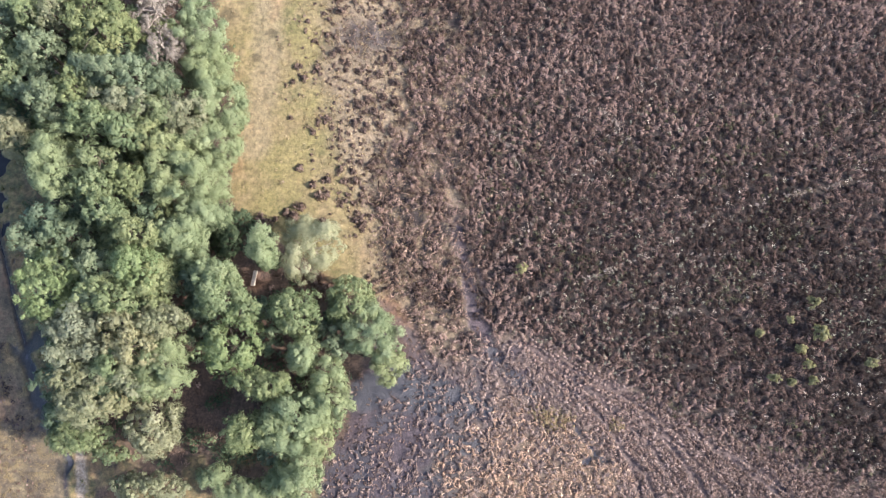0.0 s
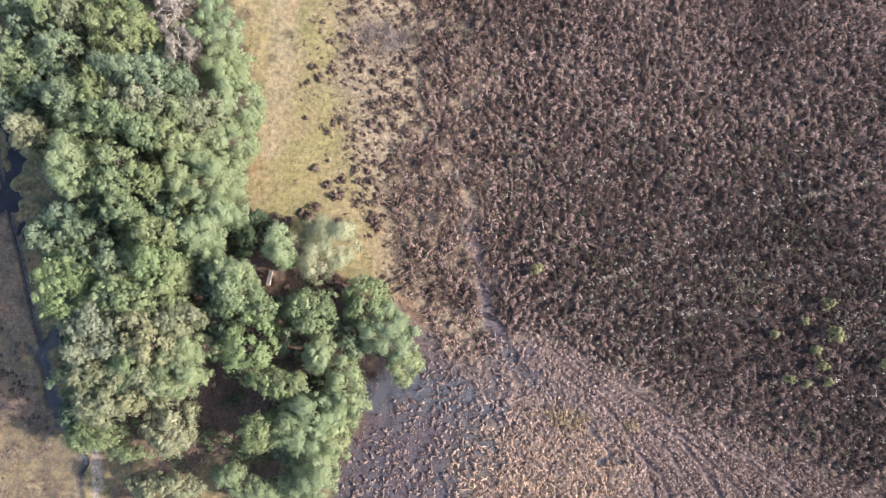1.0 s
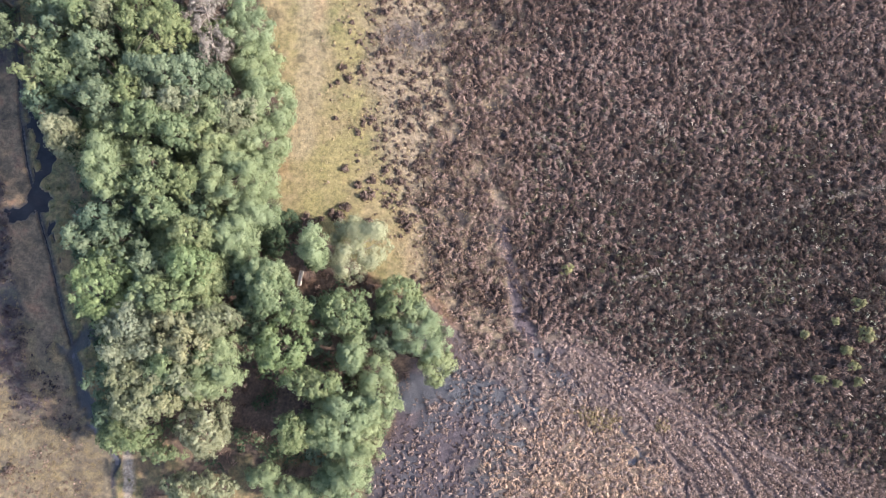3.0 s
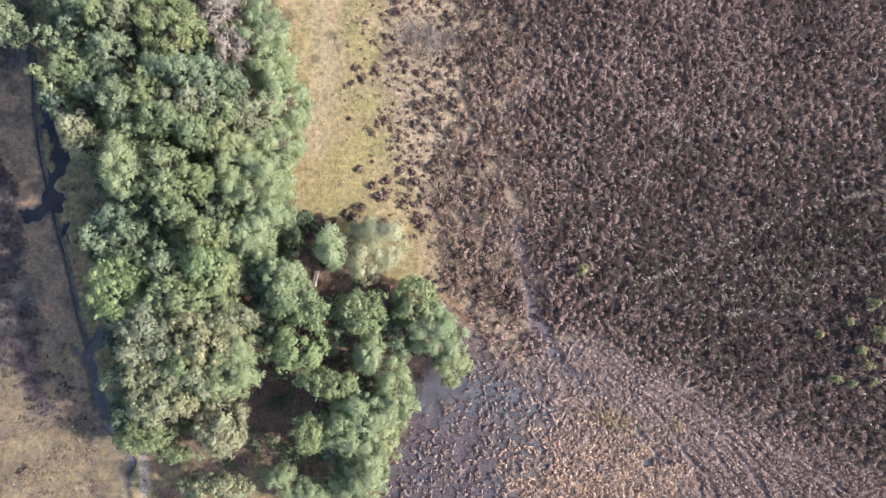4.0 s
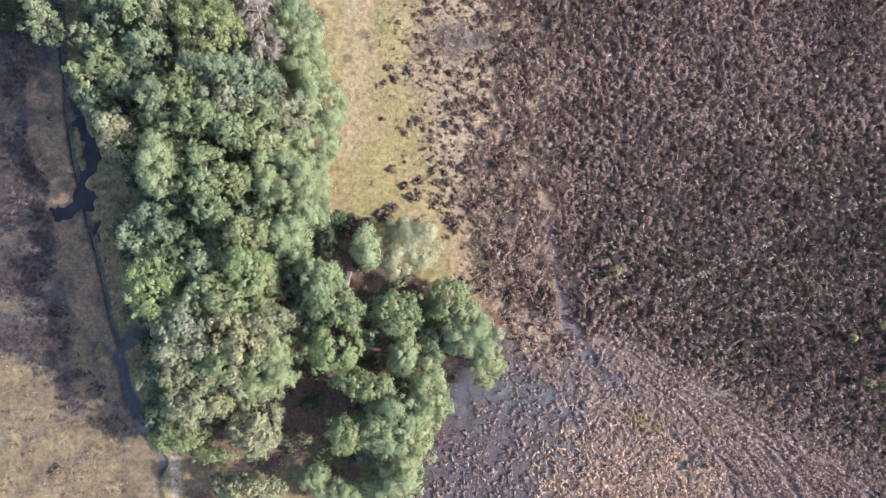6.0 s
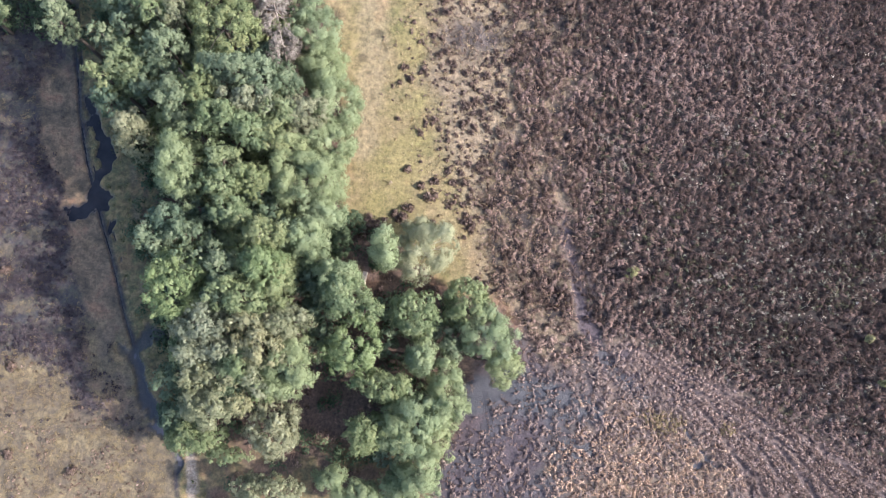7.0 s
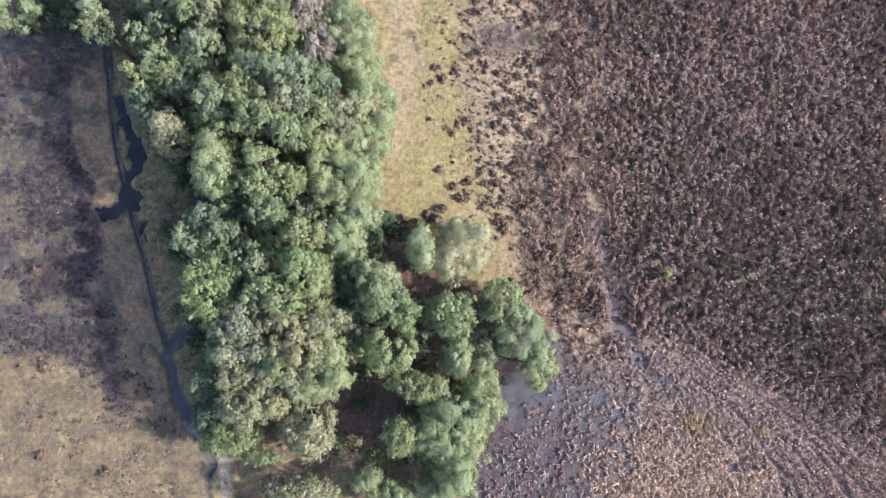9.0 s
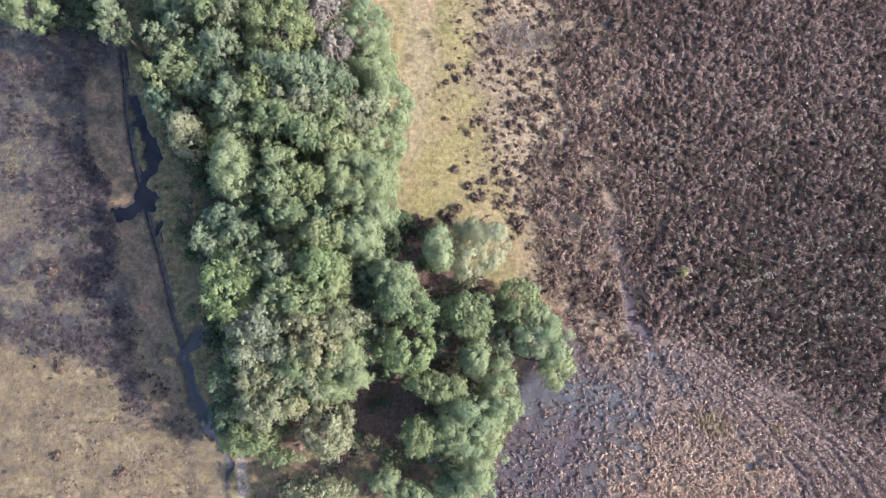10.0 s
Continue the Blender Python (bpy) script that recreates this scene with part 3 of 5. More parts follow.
def build_ground():
    gx, gy = finer(spread(-76.0, 54.0), -55.0, -37.0), spread(-21.0, 47.0)
    x, y = [a.ravel() for a in np.meshgrid(gx, gy)]
    z = plan(x, y)
    h = ground_height(x, y, z)
    nx, ny = len(gx), len(gy)
    i = (np.arange(ny - 1)[:, None] * nx + np.arange(nx - 1)[None, :]).ravel()
    faces = np.stack([i, i + 1, i + nx + 1, i + nx], axis=1)
    patches = fbm(x, y, 1.1, 81)
    spots = smooth(-0.2, 0.5, np.maximum.reduce([blob(x, y, -20.4, 36.2, 0.95, 0.6), blob(x, y, -22.1, 33.2, 0.65, 0.6), blob(x, y, -20.7, 28.6, 0.4, 1.2) - 0.2, blob(x, y, -25.8, 38.2, 1.4, 1.0), blob(x, y, -18.2, 30.2, 0.9, 0.5) - 0.25, blob(x, y, -21.3, 31.6, 0.6, 0.5) - 0.2, blob(x, y, -19.5, 34.6, 0.5, 0.9) - 0.3]) + 0.5 * (patches - 0.5))
    values = {
        "wood": np.maximum(z["wood"], 0.75 * smooth(0.45, 0.15, along(x, y, [(-45.0, 20), (-44.9, 12), (-43.2, 6)])) * smooth(0.3, 0.5, patches)), "glade": 0.75 * z["wood"] * smooth(-8.5, -11.5, y) * smooth(0.35, 0.55, fbm(x, y, 2.0, 99)), "left": z["left"], "verge": np.maximum(z["verge"], 0.55 * z["olive"] * smooth(0.4, 0.55, fbm(x, y, 2.0, 79))), "strip": np.maximum(z["strip"], 0.85 * z["olive"]), "heathy_shade": 0.9 * field_cover(x, y, z), "dry": np.maximum(np.maximum(np.maximum(z["dry"], 0.35 * z["olive"]), 0.4 * smooth(24, 12, y) * z["left"] * smooth(-0.6, -2, z["ditch"]) * smooth(-0.1, 0.5, best_of(x, y, PALE_PATCHES) + 0.9 * (fbm(x, y, 1.6, 173) - 0.5))) * (0.7 + 0.3 * smooth(0.38, 0.58, 0.5 * fbm(x, y, 3.0, 93) + 0.5 * patches)), 0.7 * smooth(0.7, 0.2, along(x, y, [(-46.6, 19), (-45.9, 15.8), (-45.6, 12.7), (-45.0, 10.2), (-43.6, 4)])) * smooth(0.35, 0.6, patches)), "bog": np.maximum(np.maximum.reduce([z["bog"], 0.8 * z["red_mud"], z["bare"]]) * (1 - 0.75 * z["ruts"] * (1 - z["rut_line"])), (1 - z["wood"]) * smooth(0.42, 0.62, 0.5 * fbm(x, y, 1.5, 97) + 0.5 * patches) * np.maximum.reduce([
            0.75 * z["patch"], 0.5 * smooth(0.0, 0.5, best_of(x, y, [(-20.5, 27.0, 0.9, 3.6), (-18.4, 30.4, 1.5, 1.3), (-21.3, 31.8, 0.8, 0.7), (-20.0, 35.0, 0.8, 1.6)])),
            0.45 * smooth(0.0, 0.5, blob(x, y, -19.6, 38.8, 0.8, 2.4))])),
        "spot": spots,
        "yellowish": z["grass"] * smooth(0.0, 0.6, best_of(x, y, [(-16.6, 35.1, 2.0, 3.4), (-13.5, 27.0, 4.0, 4.0), (-17.1, 20.2, 3.6, 5.0), (-15.4, 24.0, 3.0, 2.0), (-19.5, 16.5, 2.0, 2.0)]) + 0.8 * (patches - 0.5)),
        "beige": z["grass"] * smooth(0.0, 0.7, 1 - along(x, y, [(-21.4, 41), (-20.8, 33.6), (-21.0, 28.2), (-21.6, 23.0)]) / 2.4 + 0.7 * (patches - 0.5)),
        "turf": z["grass"] * (1 - 0.9 * z["patch"]), "track": z["track"], "orange": z["orange"] * 0.65 * (1 - 0.9 * z["ruts"]) + (1 - 0.9 * z["ruts"]) * 0.35 * z["bog"] * smooth(-4, 8, x) * smooth(0.4, 0.55, patches),
        "sandy": 0.85 * smooth(0.0, 0.4, blob(x, y, -9.6, 10.6, 2.6, 3.4) + 0.5 * (patches - 0.5)) + z["tufts"] * smooth(1.0, 0.2, z["heath"]) * 0.9 * (1 - z["patch"]) + z["heath"] * smooth(6, 0, x) * smooth(0.42, 0.6, patches) * 0.7 + 0.18 * z["heath"] * z["trail"]
        ,
        # the last blob paints a sunlit gap on the reddish ground by the bench
        "pinkish": np.maximum.reduce([0.34 * z["ruts"] * smooth(36, 16, x) * (0.15 + 0.85 * z["rut_row"]) * (1 - z["rut_line"]), 0.38 * z["bog"] * (1 - z["bare"]) * smooth(0, 7, x) * smooth(0.3, 0.5, patches), 0.22 * z["worn"], 0.7 * smooth(0.0, 0.6, blob(x, y, -19.4, 9.0, 1.5, 1.6) + 0.4 * (patches - 0.5))]),
        "silt": 0.3 * z["patch"] * smooth(0.4, 0.6, patches) + 0.9 * smooth(0.75, 0.3, along(x + 0.6 * (patches - 0.5), y, [(-37.5, -10.9), (-37.0, -13.1), (-36.6, -15.5), (-36.2, -20)])) * smooth(0.3, 0.5, patches),
        "rust": smooth(0.62, 0.75, fbm(x, y, 3.0, 87)) * (z["grass"] * 0.35 + z["verge"] * 0.6)
        + z["grass"] * smooth(1.6, 0.2, x - wood_right(y)) * 0.1 * smooth(0.4, 0.6, fbm(x, y, 2.0, 89)) + z["bare"] * (0.05 + 0.35 * smooth(-1, 2, y)) + 0.55 * z["red_mud"] + smooth(0.0, 0.6, np.maximum(blob(x, y, -20.2, 8.0, 2.2, 2.0), blob(x, y, -13.5, 7.6, 3.2, 1.6))) * 0.5,
        "wet": np.clip((1 - z["wood"]) * 0.9 * np.maximum(z["bog"], z["bare"]) * smooth(-0.1, 0.4, best_of(x, y, [(-1.9, -3.4, 4.6, 2.2), (-7.0, -3.6, 3.4, 2.4), (3.2, -5.0, 3.4, 1.5), (3.2, -9.0, 3.0, 1.2), (-4.5, -1.6, 2.5, 1.4)]) + 1.0 * (fbm(x, y, 2.0, 101) - 0.5))
                       + 0.6 * smooth(1.1, 0.3, along(x + 0.4 * (patches - 0.5), y, [(5.6, 1.3), (7.8, -1.6), (10.4, -3.6)])) + 0.5 * z["bog"] * smooth(0.45, 0.62, fbm(x, y, 3.2, 95)) * smooth(9, 0, x)
                       + smooth(-0.15, 0.3, z["left_pool"]) + 0.8 * smooth(0.0, 0.5, z["right_pool"]), 0, 1),
    }
    ob = part("ground", quick_mesh("ground", np.stack([x, y, h], axis=1), faces, values), GROUND)
    tagged(ob, "sandy heath ground with turf, peat, mud and leaf litter", "ground", kind="structure")
    ob.data.shade_smooth()


build_ground()


def water_sheet(name, x0, x1, y0, y1, level, label, material=None):
    n = 12
    x, y = [a.ravel() for a in np.meshgrid(np.linspace(x0, x1, n), np.linspace(y0, y1, n))]
    i = (np.arange(n - 1)[:, None] * n + np.arange(n - 1)[None, :]).ravel()
    m = quick_mesh(name, np.stack([x, y, np.full(len(x), level)], axis=1), np.stack([i, i + 1, i + n + 1, i + n], axis=1))
    tagged(part(name, m, material or WATER), label, "water", kind="structure")


water_sheet("water_ditch", -58, -36, 1.6, 30, -0.26, "dark still water lying in a ditch and its pools")
water_sheet("water_pool", -46, -36, -17, 1.6, -0.24, "shallow grey-blue muddy water beside the wood", SHALLOW)
water_sheet("water_puddle", 14, 19.4, -12, -6.2, -0.26, "small blue-grey puddles and channel between dry grass tussocks", SHALLOW)


# ---- vegetation ----
def sprays(rng, centre, normal, size, tone, slim=0.6, tilt=0.7):
    """One pointed leaf spray per row, facing roughly along its normal. Returns verts, faces, tones."""
    n = len(centre)
    d = normal + rng.normal(0, tilt, (n, 3))
    d /= np.linalg.norm(d, axis=1, keepdims=True) + 1e-9
    a = np.cross(d, rng.normal(0, 1, (n, 3)))
    a /= np.linalg.norm(a, axis=1, keepdims=True) + 1e-9
    b = np.cross(d, a)
    s = (size * rng.uniform(0.65, 1.4, n))[:, None]
    w = slim * rng.uniform(0.8, 1.3, n)[:, None]
    v = np.stack([centre - a * s, centre + a * s * 0.7 + b * s * w, centre + a * s * 0.7 - b * s * w], axis=1).reshape(-1, 3)
    return v, np.arange(3 * n).reshape(-1, 3), np.repeat(tone, 3)


def crown_mesh(rng, top, rx, ry, depth, leaf=0.1, gaps=0.0, soft=0.0, full=1.0):
    """A crown of many leafy clumps on an uneven ellipsoid whose highest point is at top; origin at the foot of the tree."""
    r = math.sqrt(rx * ry)
    mid, rz = top - depth * 0.5, depth * 0.5
    n = int(11 + 4.9 * r * r * (0.45 + 0.55 * depth / (2 * r)))
    k = np.arange(n) + 0.5
    up = 1 - 1.45 * k / n
    turn = k * 2.39996 + rng.uniform(0, 6)
    flat = np.sqrt(np.clip(1 - up * up, 0, 1))
    way = np.stack([np.cos(turn) * flat, np.sin(turn) * flat, up], axis=1) + rng.normal(0, 0.13, (n, 3))
    bulge = 1 + 0.15 * np.sin(2 * turn + rng.uniform(0, 6)) + 0.13 * np.sin(3 * turn + rng.uniform(0, 6))
    lobe = rng.uniform(0.36, 1.0, n) ** 1.2 * min(1.05, 0.46 * r + 0.1)
    reach = (rng.uniform(0.76, 1.1, n) * bulge)[:, None]
    squeeze = np.array([rx, ry, rz])
    centre = way * reach * np.maximum(squeeze - lobe[:, None] * 0.8, 0.2) + [0, 0, mid]
    keep = rng.random(n) > gaps
    centre, lobe, way = centre[keep], lobe[keep], way[keep]
    vs, ns, ts = [], [], []
    for c, q, w in zip(centre, lobe, way):
        tufts = max(5, int((22 + 18 * soft) * (q / 0.7) ** 2))
        m = int(272 * full * (1 + 0.2 * soft) * (q / 0.7) ** 2 * (0.1 / leaf) ** 1.6)
        d = rng.normal(0, 1, (tufts, 3)) + w * 0.8 + [0, 0, 0.45]
        d /= np.linalg.norm(d, axis=1, keepdims=True)
        tip = c + d * (q * rng.uniform(0.68, 1.18, tufts))[:, None] * [1, 1, 0.85]
        who = rng.integers(0, tufts, m)
        ball = rng.normal(0, 1, (m, 3)) + d[who] * 0.9
        ball /= np.linalg.norm(ball, axis=1, keepdims=True)
        size = (rng.uniform(0.11, 0.26, tufts) * (1 + 0.4 * soft) * (0.65 + 0.35 * q / 0.7))[who] * rng.uniform(0.35, 1.15, m)
        vs.append(tip[who] + ball * size[:, None] - d[who] * (rng.random(m) ** 2 * 0.35 * q)[:, None])
        ns.append(ball * 0.8 + d[who] * 0.8)
        ts.append(np.clip(rng.normal(0.5, 0.15) + rng.normal(0, 0.14 - 0.05 * soft, tufts)[who] + 0.06 * (rng.random(m) - 0.5), 0, 1))
    v, d, tone = np.concatenate(vs), np.concatenate(ns), np.concatenate(ts)
    verts, faces, tones = sprays(rng, v, d, np.full(len(v), leaf * 1.05), tone, 0.5, 0.16)
    return quick_mesh("crown", verts, faces, {"tone": tones})


def tube(points, radii, sides=7):
    p, verts = np.asarray(points, dtype=float), []
    for k, (c, q) in enumerate(zip(p, radii)):
        d = p[min(k + 1, len(p) - 1)] - p[max(k - 1, 0)]
        d /= np.linalg.norm(d)
        a = np.cross(d, [0.3, 0.9, 0.1] if abs(d[1]) < 0.8 else [1, 0, 0])
        a /= np.linalg.norm(a)
        b = np.cross(d, a)
        t = np.arange(sides) * 2 * math.pi / sides
        verts.append(c + q * (np.cos(t)[:, None] * a + np.sin(t)[:, None] * b))
    faces = []
    for k in range(len(p) - 1):
        for j in range(sides):
            n = (j + 1) % sides
            faces.append((k * sides + j, k * sides + n, (k + 1) * sides + n, (k + 1) * sides + j))
    return np.concatenate(verts), np.array(faces)


def trunk_mesh(rng, top, r, depth, lean=(0, 0), limbs=5):
    """Tapered trunk with a slight sway and limbs that reach into the crown."""
    height = top - 0.25 * depth
    levels = np.linspace(-0.3, height, 6)
    sway = np.cumsum(rng.normal(0, 0.10, (6, 2)), axis=0)
    slant = np.clip(1 - levels / height, 0, 1)[:, None] * np.array(lean)
    line = np.column_stack([sway - sway[-1] * 0.5 + slant, levels])
    thick = 0.035 * top ** 0.75 + 0.03
    pieces = [tube(line, np.linspace(thick, thick * 0.3, 6))]
    low = max(0.8, top - depth * 0.9)
    for k in range(int(limbs + r)):
        z = rng.uniform(low, height * 0.95)
        at = np.array([np.interp(z, levels, line[:, 0]), np.interp(z, levels, line[:, 1]), z])
        turn, length = rng.uniform(0, 6.28), r * rng.uniform(0.55, 0.85)
        out = np.array([math.cos(turn), math.sin(turn), 0.0]) * length
        pieces.append(tube([at, at + out * 0.5 + [0, 0, 0.25 * length], at + out + [0, 0, 0.3 * length]], [thick * 0.35, thick * 0.22, 0.02], 5))
    verts, faces, n = [], [], 0
    for v, f in pieces:
        verts.append(v)
        faces.append(f + n)
        n += len(v)
    return quick_mesh("trunk", np.concatenate(verts), np.concatenate(faces))


TREE_KINDS = {
    "green": ("oak_tree", "broad-crowned deciduous tree with dense fresh green leaves"),
    "blue": ("pine_tree", "tall pine with tufted blue-green needles"),
    "yellow": ("oak_tree", "deciduous tree with bright yellow-green foliage"),
    "pale": ("birch_tree", "tree with pale soft green foliage at the wood's edge"),
    "birch": ("birch_tree", "thin airy birch with sparse pale yellowish leaves"),
    "teal": ("pine_tree", "dark bluish-green conifer standing below its neighbours"),
    "lime": ("oak_tree", "rounded deciduous tree with bright lime-green leaves"),
    "grey": ("oak_tree", "deciduous tree with dull grey-green foliage"),
    "tan": ("oak_tree", "tree with pale tan and yellowish turning leaves"),
    "olive": ("oak_tree", "tree with olive and tan autumn-tinged foliage"),
    "under": ("evergreen_shrub", "dark green shrub in the shade of taller trees"),
    "brown": ("dead_tree", "withered tree with brown dead foliage and bare twigs"),
}
WOOD_COUNT = [0]


def tree(x, y, top, rx, ry, depth, tone, gaps=0.0, leaf=0.09, lean=(0, 0)):
    WOOD_COUNT[0] += 1
    rng = np.random.default_rng(100 + WOOD_COUNT[0])
    kind, label = TREE_KINDS[tone]
    base = new(kind)
    base.location = (x, y, float(ground_height(np.array([x]), np.array([y]))[0]))
    part("trunk", trunk_mesh(rng, top, math.sqrt(rx * ry), depth, lean, 22 if tone == "brown" else 5), GREY_BARK if tone in ("brown", "birch") else BARK, base)
    part("crown", crown_mesh(rng, top, rx, ry, depth, leaf, gaps, 1.0 if tone in ("pale", "birch") else 0.0), LEAVES[tone], base)
    tagged(base, label, "shrub" if tone == "under" else "tree", "trees of the wood")


# the wood, tree by tree: x, y, top, crown radii along x and y, crown depth, foliage, gaps
tree(-46.5, 29.6, 12.6, 1.2, 1.5, 6, "blue", 0.1)
tree(-44.7, 31.1, 12.8, 1.5, 1.7, 6, "blue", 0.15)
tree(-41.4, 32.0, 14.5, 1.4, 1.5, 6, "green")
tree(-39.2, 32.0, 14.4, 1.4, 1.5, 6, "olive")
tree(-39.6, 28.1, 14.9, 1.9, 1.9, 6, "blue")
tree(-43.3, 26.6, 14.1, 1.9, 1.9, 6.5, "yellow")
tree(-45.5, 25.4, 13.7, 1.3, 1.5, 7, "yellow", 0.05)
tree(-40.9, 26.6, 12.6, 1.5, 1.2, 6, "teal", 0.05)
tree(-43.5, 25.2, 12.2, 1.6, 1.3, 6, "green", 0.05)
tree(-45.7, 23.5, 12, 1.7, 1.7, 7, "teal", 0.05)
tree(-41.8, 24.7, 12.6, 1.4, 1.1, 6, "blue", 0.1)
tree(-38.1, 23.0, 15, 1.4, 2.3, 6, "blue", 0.05)
tree(-36.1, 24.1, 14.7, 1.5, 1.9, 6, "green")
tree(-42.9, 20.2, 12.8, 1.7, 2.4, 8, "grey", 0.1)
tree(-37.7, 17.0, 14.6, 2.0, 3.4, 8, "pale", 0.05)
tree(-34.1, 30.2, 14.9, 3.4, 3.3, 7, "green")
tree(-34.6, 26.2, 15, 1.6, 1.6, 6, "blue")
tree(-32.2, 25.8, 15.3, 1.7, 1.7, 6, "blue")
tree(-30.5, 26.0, 14.8, 1.8, 1.9, 6, "blue")
tree(-31.9, 23.4, 14.5, 2.3, 1.4, 6, "grey", 0.05)
tree(-30.1, 23.6, 14, 1.4, 1.4, 6, "grey", 0.05)
tree(-28.5, 26.2, 12.3, 1.7, 1.7, 7, "teal")
tree(-28.6, 22.9, 13.2, 1.9, 1.5, 6, "yellow")
tree(-33.5, 21.5, 15.1, 2.0, 1.7, 6, "green")
tree(-31.2, 20.7, 14.2, 1.9, 1.7, 6, "green")
tree(-35.3, 20.9, 13.3, 1.2, 1.3, 6, "green", 0.1)
tree(-28.8, 20.5, 12.8, 1.8, 1.6, 6, "yellow")
tree(-26.5, 23.1, 12, 2.1, 2.4, 8, "grey")
tree(-33.5, 18.0, 13.4, 1.8, 1.5, 6, "yellow", 0.05)
tree(-33.6, 15.4, 13.2, 1.8, 1.8, 6, "green", 0.05)
tree(-30.8, 15.9, 12.8, 1.6, 1.8, 6, "green", 0.05)
tree(-27.5, 19.7, 11.8, 1.8, 1.5, 7, "pale")
tree(-26.7, 33.3, 9.8, 2.5, 3.1, 9.4, "pale")
tree(-25.5, 29.1, 9.6, 2.6, 2.6, 9.2, "pale")
tree(-24.0, 25.5, 9, 2.8, 2.9, 8.8, "pale")
tree(-24.5, 21.2, 9.2, 2.7, 2.7, 9, "pale")
tree(-25.6, 17.0, 11.3, 3.6, 3.4, 10, "pale")
tree(-27.9, 17.1, 11.6, 1.7, 2.3, 8, "pale")
tree(-24.7, 13.7, 10, 2.1, 1.8, 9, "pale")
tree(-32.7, 12.9, 13.1, 2.3, 1.4, 6, "green", 0.05)
tree(-38.6, 12.0, 12.4, 2.2, 1.5, 7, "teal", 0.05)
tree(-39.9, 9.7, 12.2, 1.4, 1.8, 7, "blue", 0.1)
tree(-36.6, 10.3, 12.8, 1.7, 2.0, 7, "teal", 0.05)
tree(-37.3, 5.4, 14, 2.8, 3.5, 9, "lime")
tree(-36.2, 7.8, 12, 1.5, 1.5, 6, "blue", 0.1)
tree(-32.9, 7.5, 13.2, 1.6, 2.1, 6, "blue", 0.1)
tree(-28.9, 10.7, 14.6, 2.4, 1.3, 6, "yellow")
tree(-28.7, 7.8, 14.2, 2.2, 1.9, 6, "lime")
tree(-25.7, 10.8, 12, 2.3, 2.3, 8, "pale")
tree(-30.9, 4.8, 14.2, 2.6, 1.9, 6, "green")
tree(-27.5, 6.5, 12.2, 1.5, 2.5, 8, "pale")
tree(-33.1, 4.7, 12.4, 1.4, 1.5, 6, "blue", 0.05)
tree(-34.5, 1.8, 13, 2.5, 1.8, 7, "grey")
tree(-30.0, 2.4, 13.2, 1.9, 1.1, 6, "tan")
tree(-26.9, 2.5, 12, 2.3, 2.1, 7, "olive")
tree(-29.0, 0.2, 12.9, 2.6, 2.0, 6, "tan")
tree(-26.2, -1.4, 11.3, 2.3, 3.4, 8, "pale")
tree(-35.0, -0.8, 12.8, 1.6, 1.6, 7, "grey")
tree(-32.6, -0.3, 12.6, 1.7, 1.5, 6, "grey")
tree(-33.1, -2.9, 11.6, 2.8, 1.6, 7, "olive")
tree(-33.5, -5.6, 11.3, 2.8, 2.0, 8, "olive")
tree(-30.5, -1.6, 12.4, 1.9, 1.6, 6, "green")
tree(-28.9, -2.9, 11.4, 1.7, 1.9, 7, "olive")
tree(-30.9, -5.3, 10.6, 1.5, 1.5, 7, "olive")
tree(-27.7, -7.6, 9, 2.6, 3.0, 7.5, "tan", 0.05)
tree(-35.8, -9.2, 7, 2.8, 1.6, 6, "green", 0.05)
tree(-32.6, -10.7, 4.4, 2.1, 1.1, 4, "green", 0.3)
tree(-38.5, -3.4, 8, 1.5, 1.6, 7, "teal", 0.3)
tree(-38.1, -7.0, 5.5, 2.2, 1.9, 5, "teal", 0.1)
tree(-28.5, -14.1, 6.8, 2.9, 2.1, 5.5, "olive", 0.1)
tree(-25.7, -14.0, 4.5, 0.9, 1.3, 4, "olive", 0.2)
tree(-22.2, -12.5, 5, 1.6, 1.1, 3.5, "pale", 0.1)
tree(-19.5, -13.9, 4.4, 2.4, 1.3, 3.5, "pale", 0.1)
tree(-22.2, 7.5, 12.2, 1.9, 1.6, 7, "pale")
tree(-21.5, 5.6, 12.3, 2.4, 2.4, 8, "green")
tree(-19.0, 4.3, 11, 1.3, 1.4, 7, "green")
tree(-20.5, 0.6, 10.6, 3.1, 3.0, 8.5, "lime")
tree(-17.8, 10.4, 10.8, 1.5, 2.0, 7, "pale")
tree(-13.8, 10.9, 7.6, 2.9, 3.4, 7, "birch", 0.04, leaf=0.07)
tree(-14.5, 4.0, 9.7, 2.7, 2.4, 8, "green")
tree(-9.2, 5.3, 7, 2.8, 2.6, 6.5, "green", 0.1)
tree(-7.1, 2.5, 6.8, 2.8, 2.8, 6, "pale")
tree(-5.1, -0.6, 4.4, 1.8, 2.3, 3.2, "pale", 0.3, leaf=0.085, lean=(-4.6, 1.0))
tree(-11.4, 1.3, 5.2, 1.9, 2.2, 4.2, "blue", 0.45)
tree(-13.8, -0.1, 7.9, 1.6, 1.9, 6.5, "pale")
tree(-17.4, -3.2, 8.9, 2.4, 1.7, 7, "green")
tree(-11.1, -3.9, 7.2, 2.3, 3.2, 6.8, "pale")
tree(-13.9, -6.4, 9.5, 2.8, 3.0, 8.5, "pale")
tree(-15.9, -7.3, 8.6, 1.8, 2.4, 7.5, "pale")
tree(-12.1, -7.6, 6.4, 1.9, 2.5, 6.2, "pale")
tree(-18.7, -7.8, 9, 1.9, 2.2, 7, "green", 0.05)
tree(-13.4, -11.8, 6.8, 2.6, 2.8, 6.5, "pale")
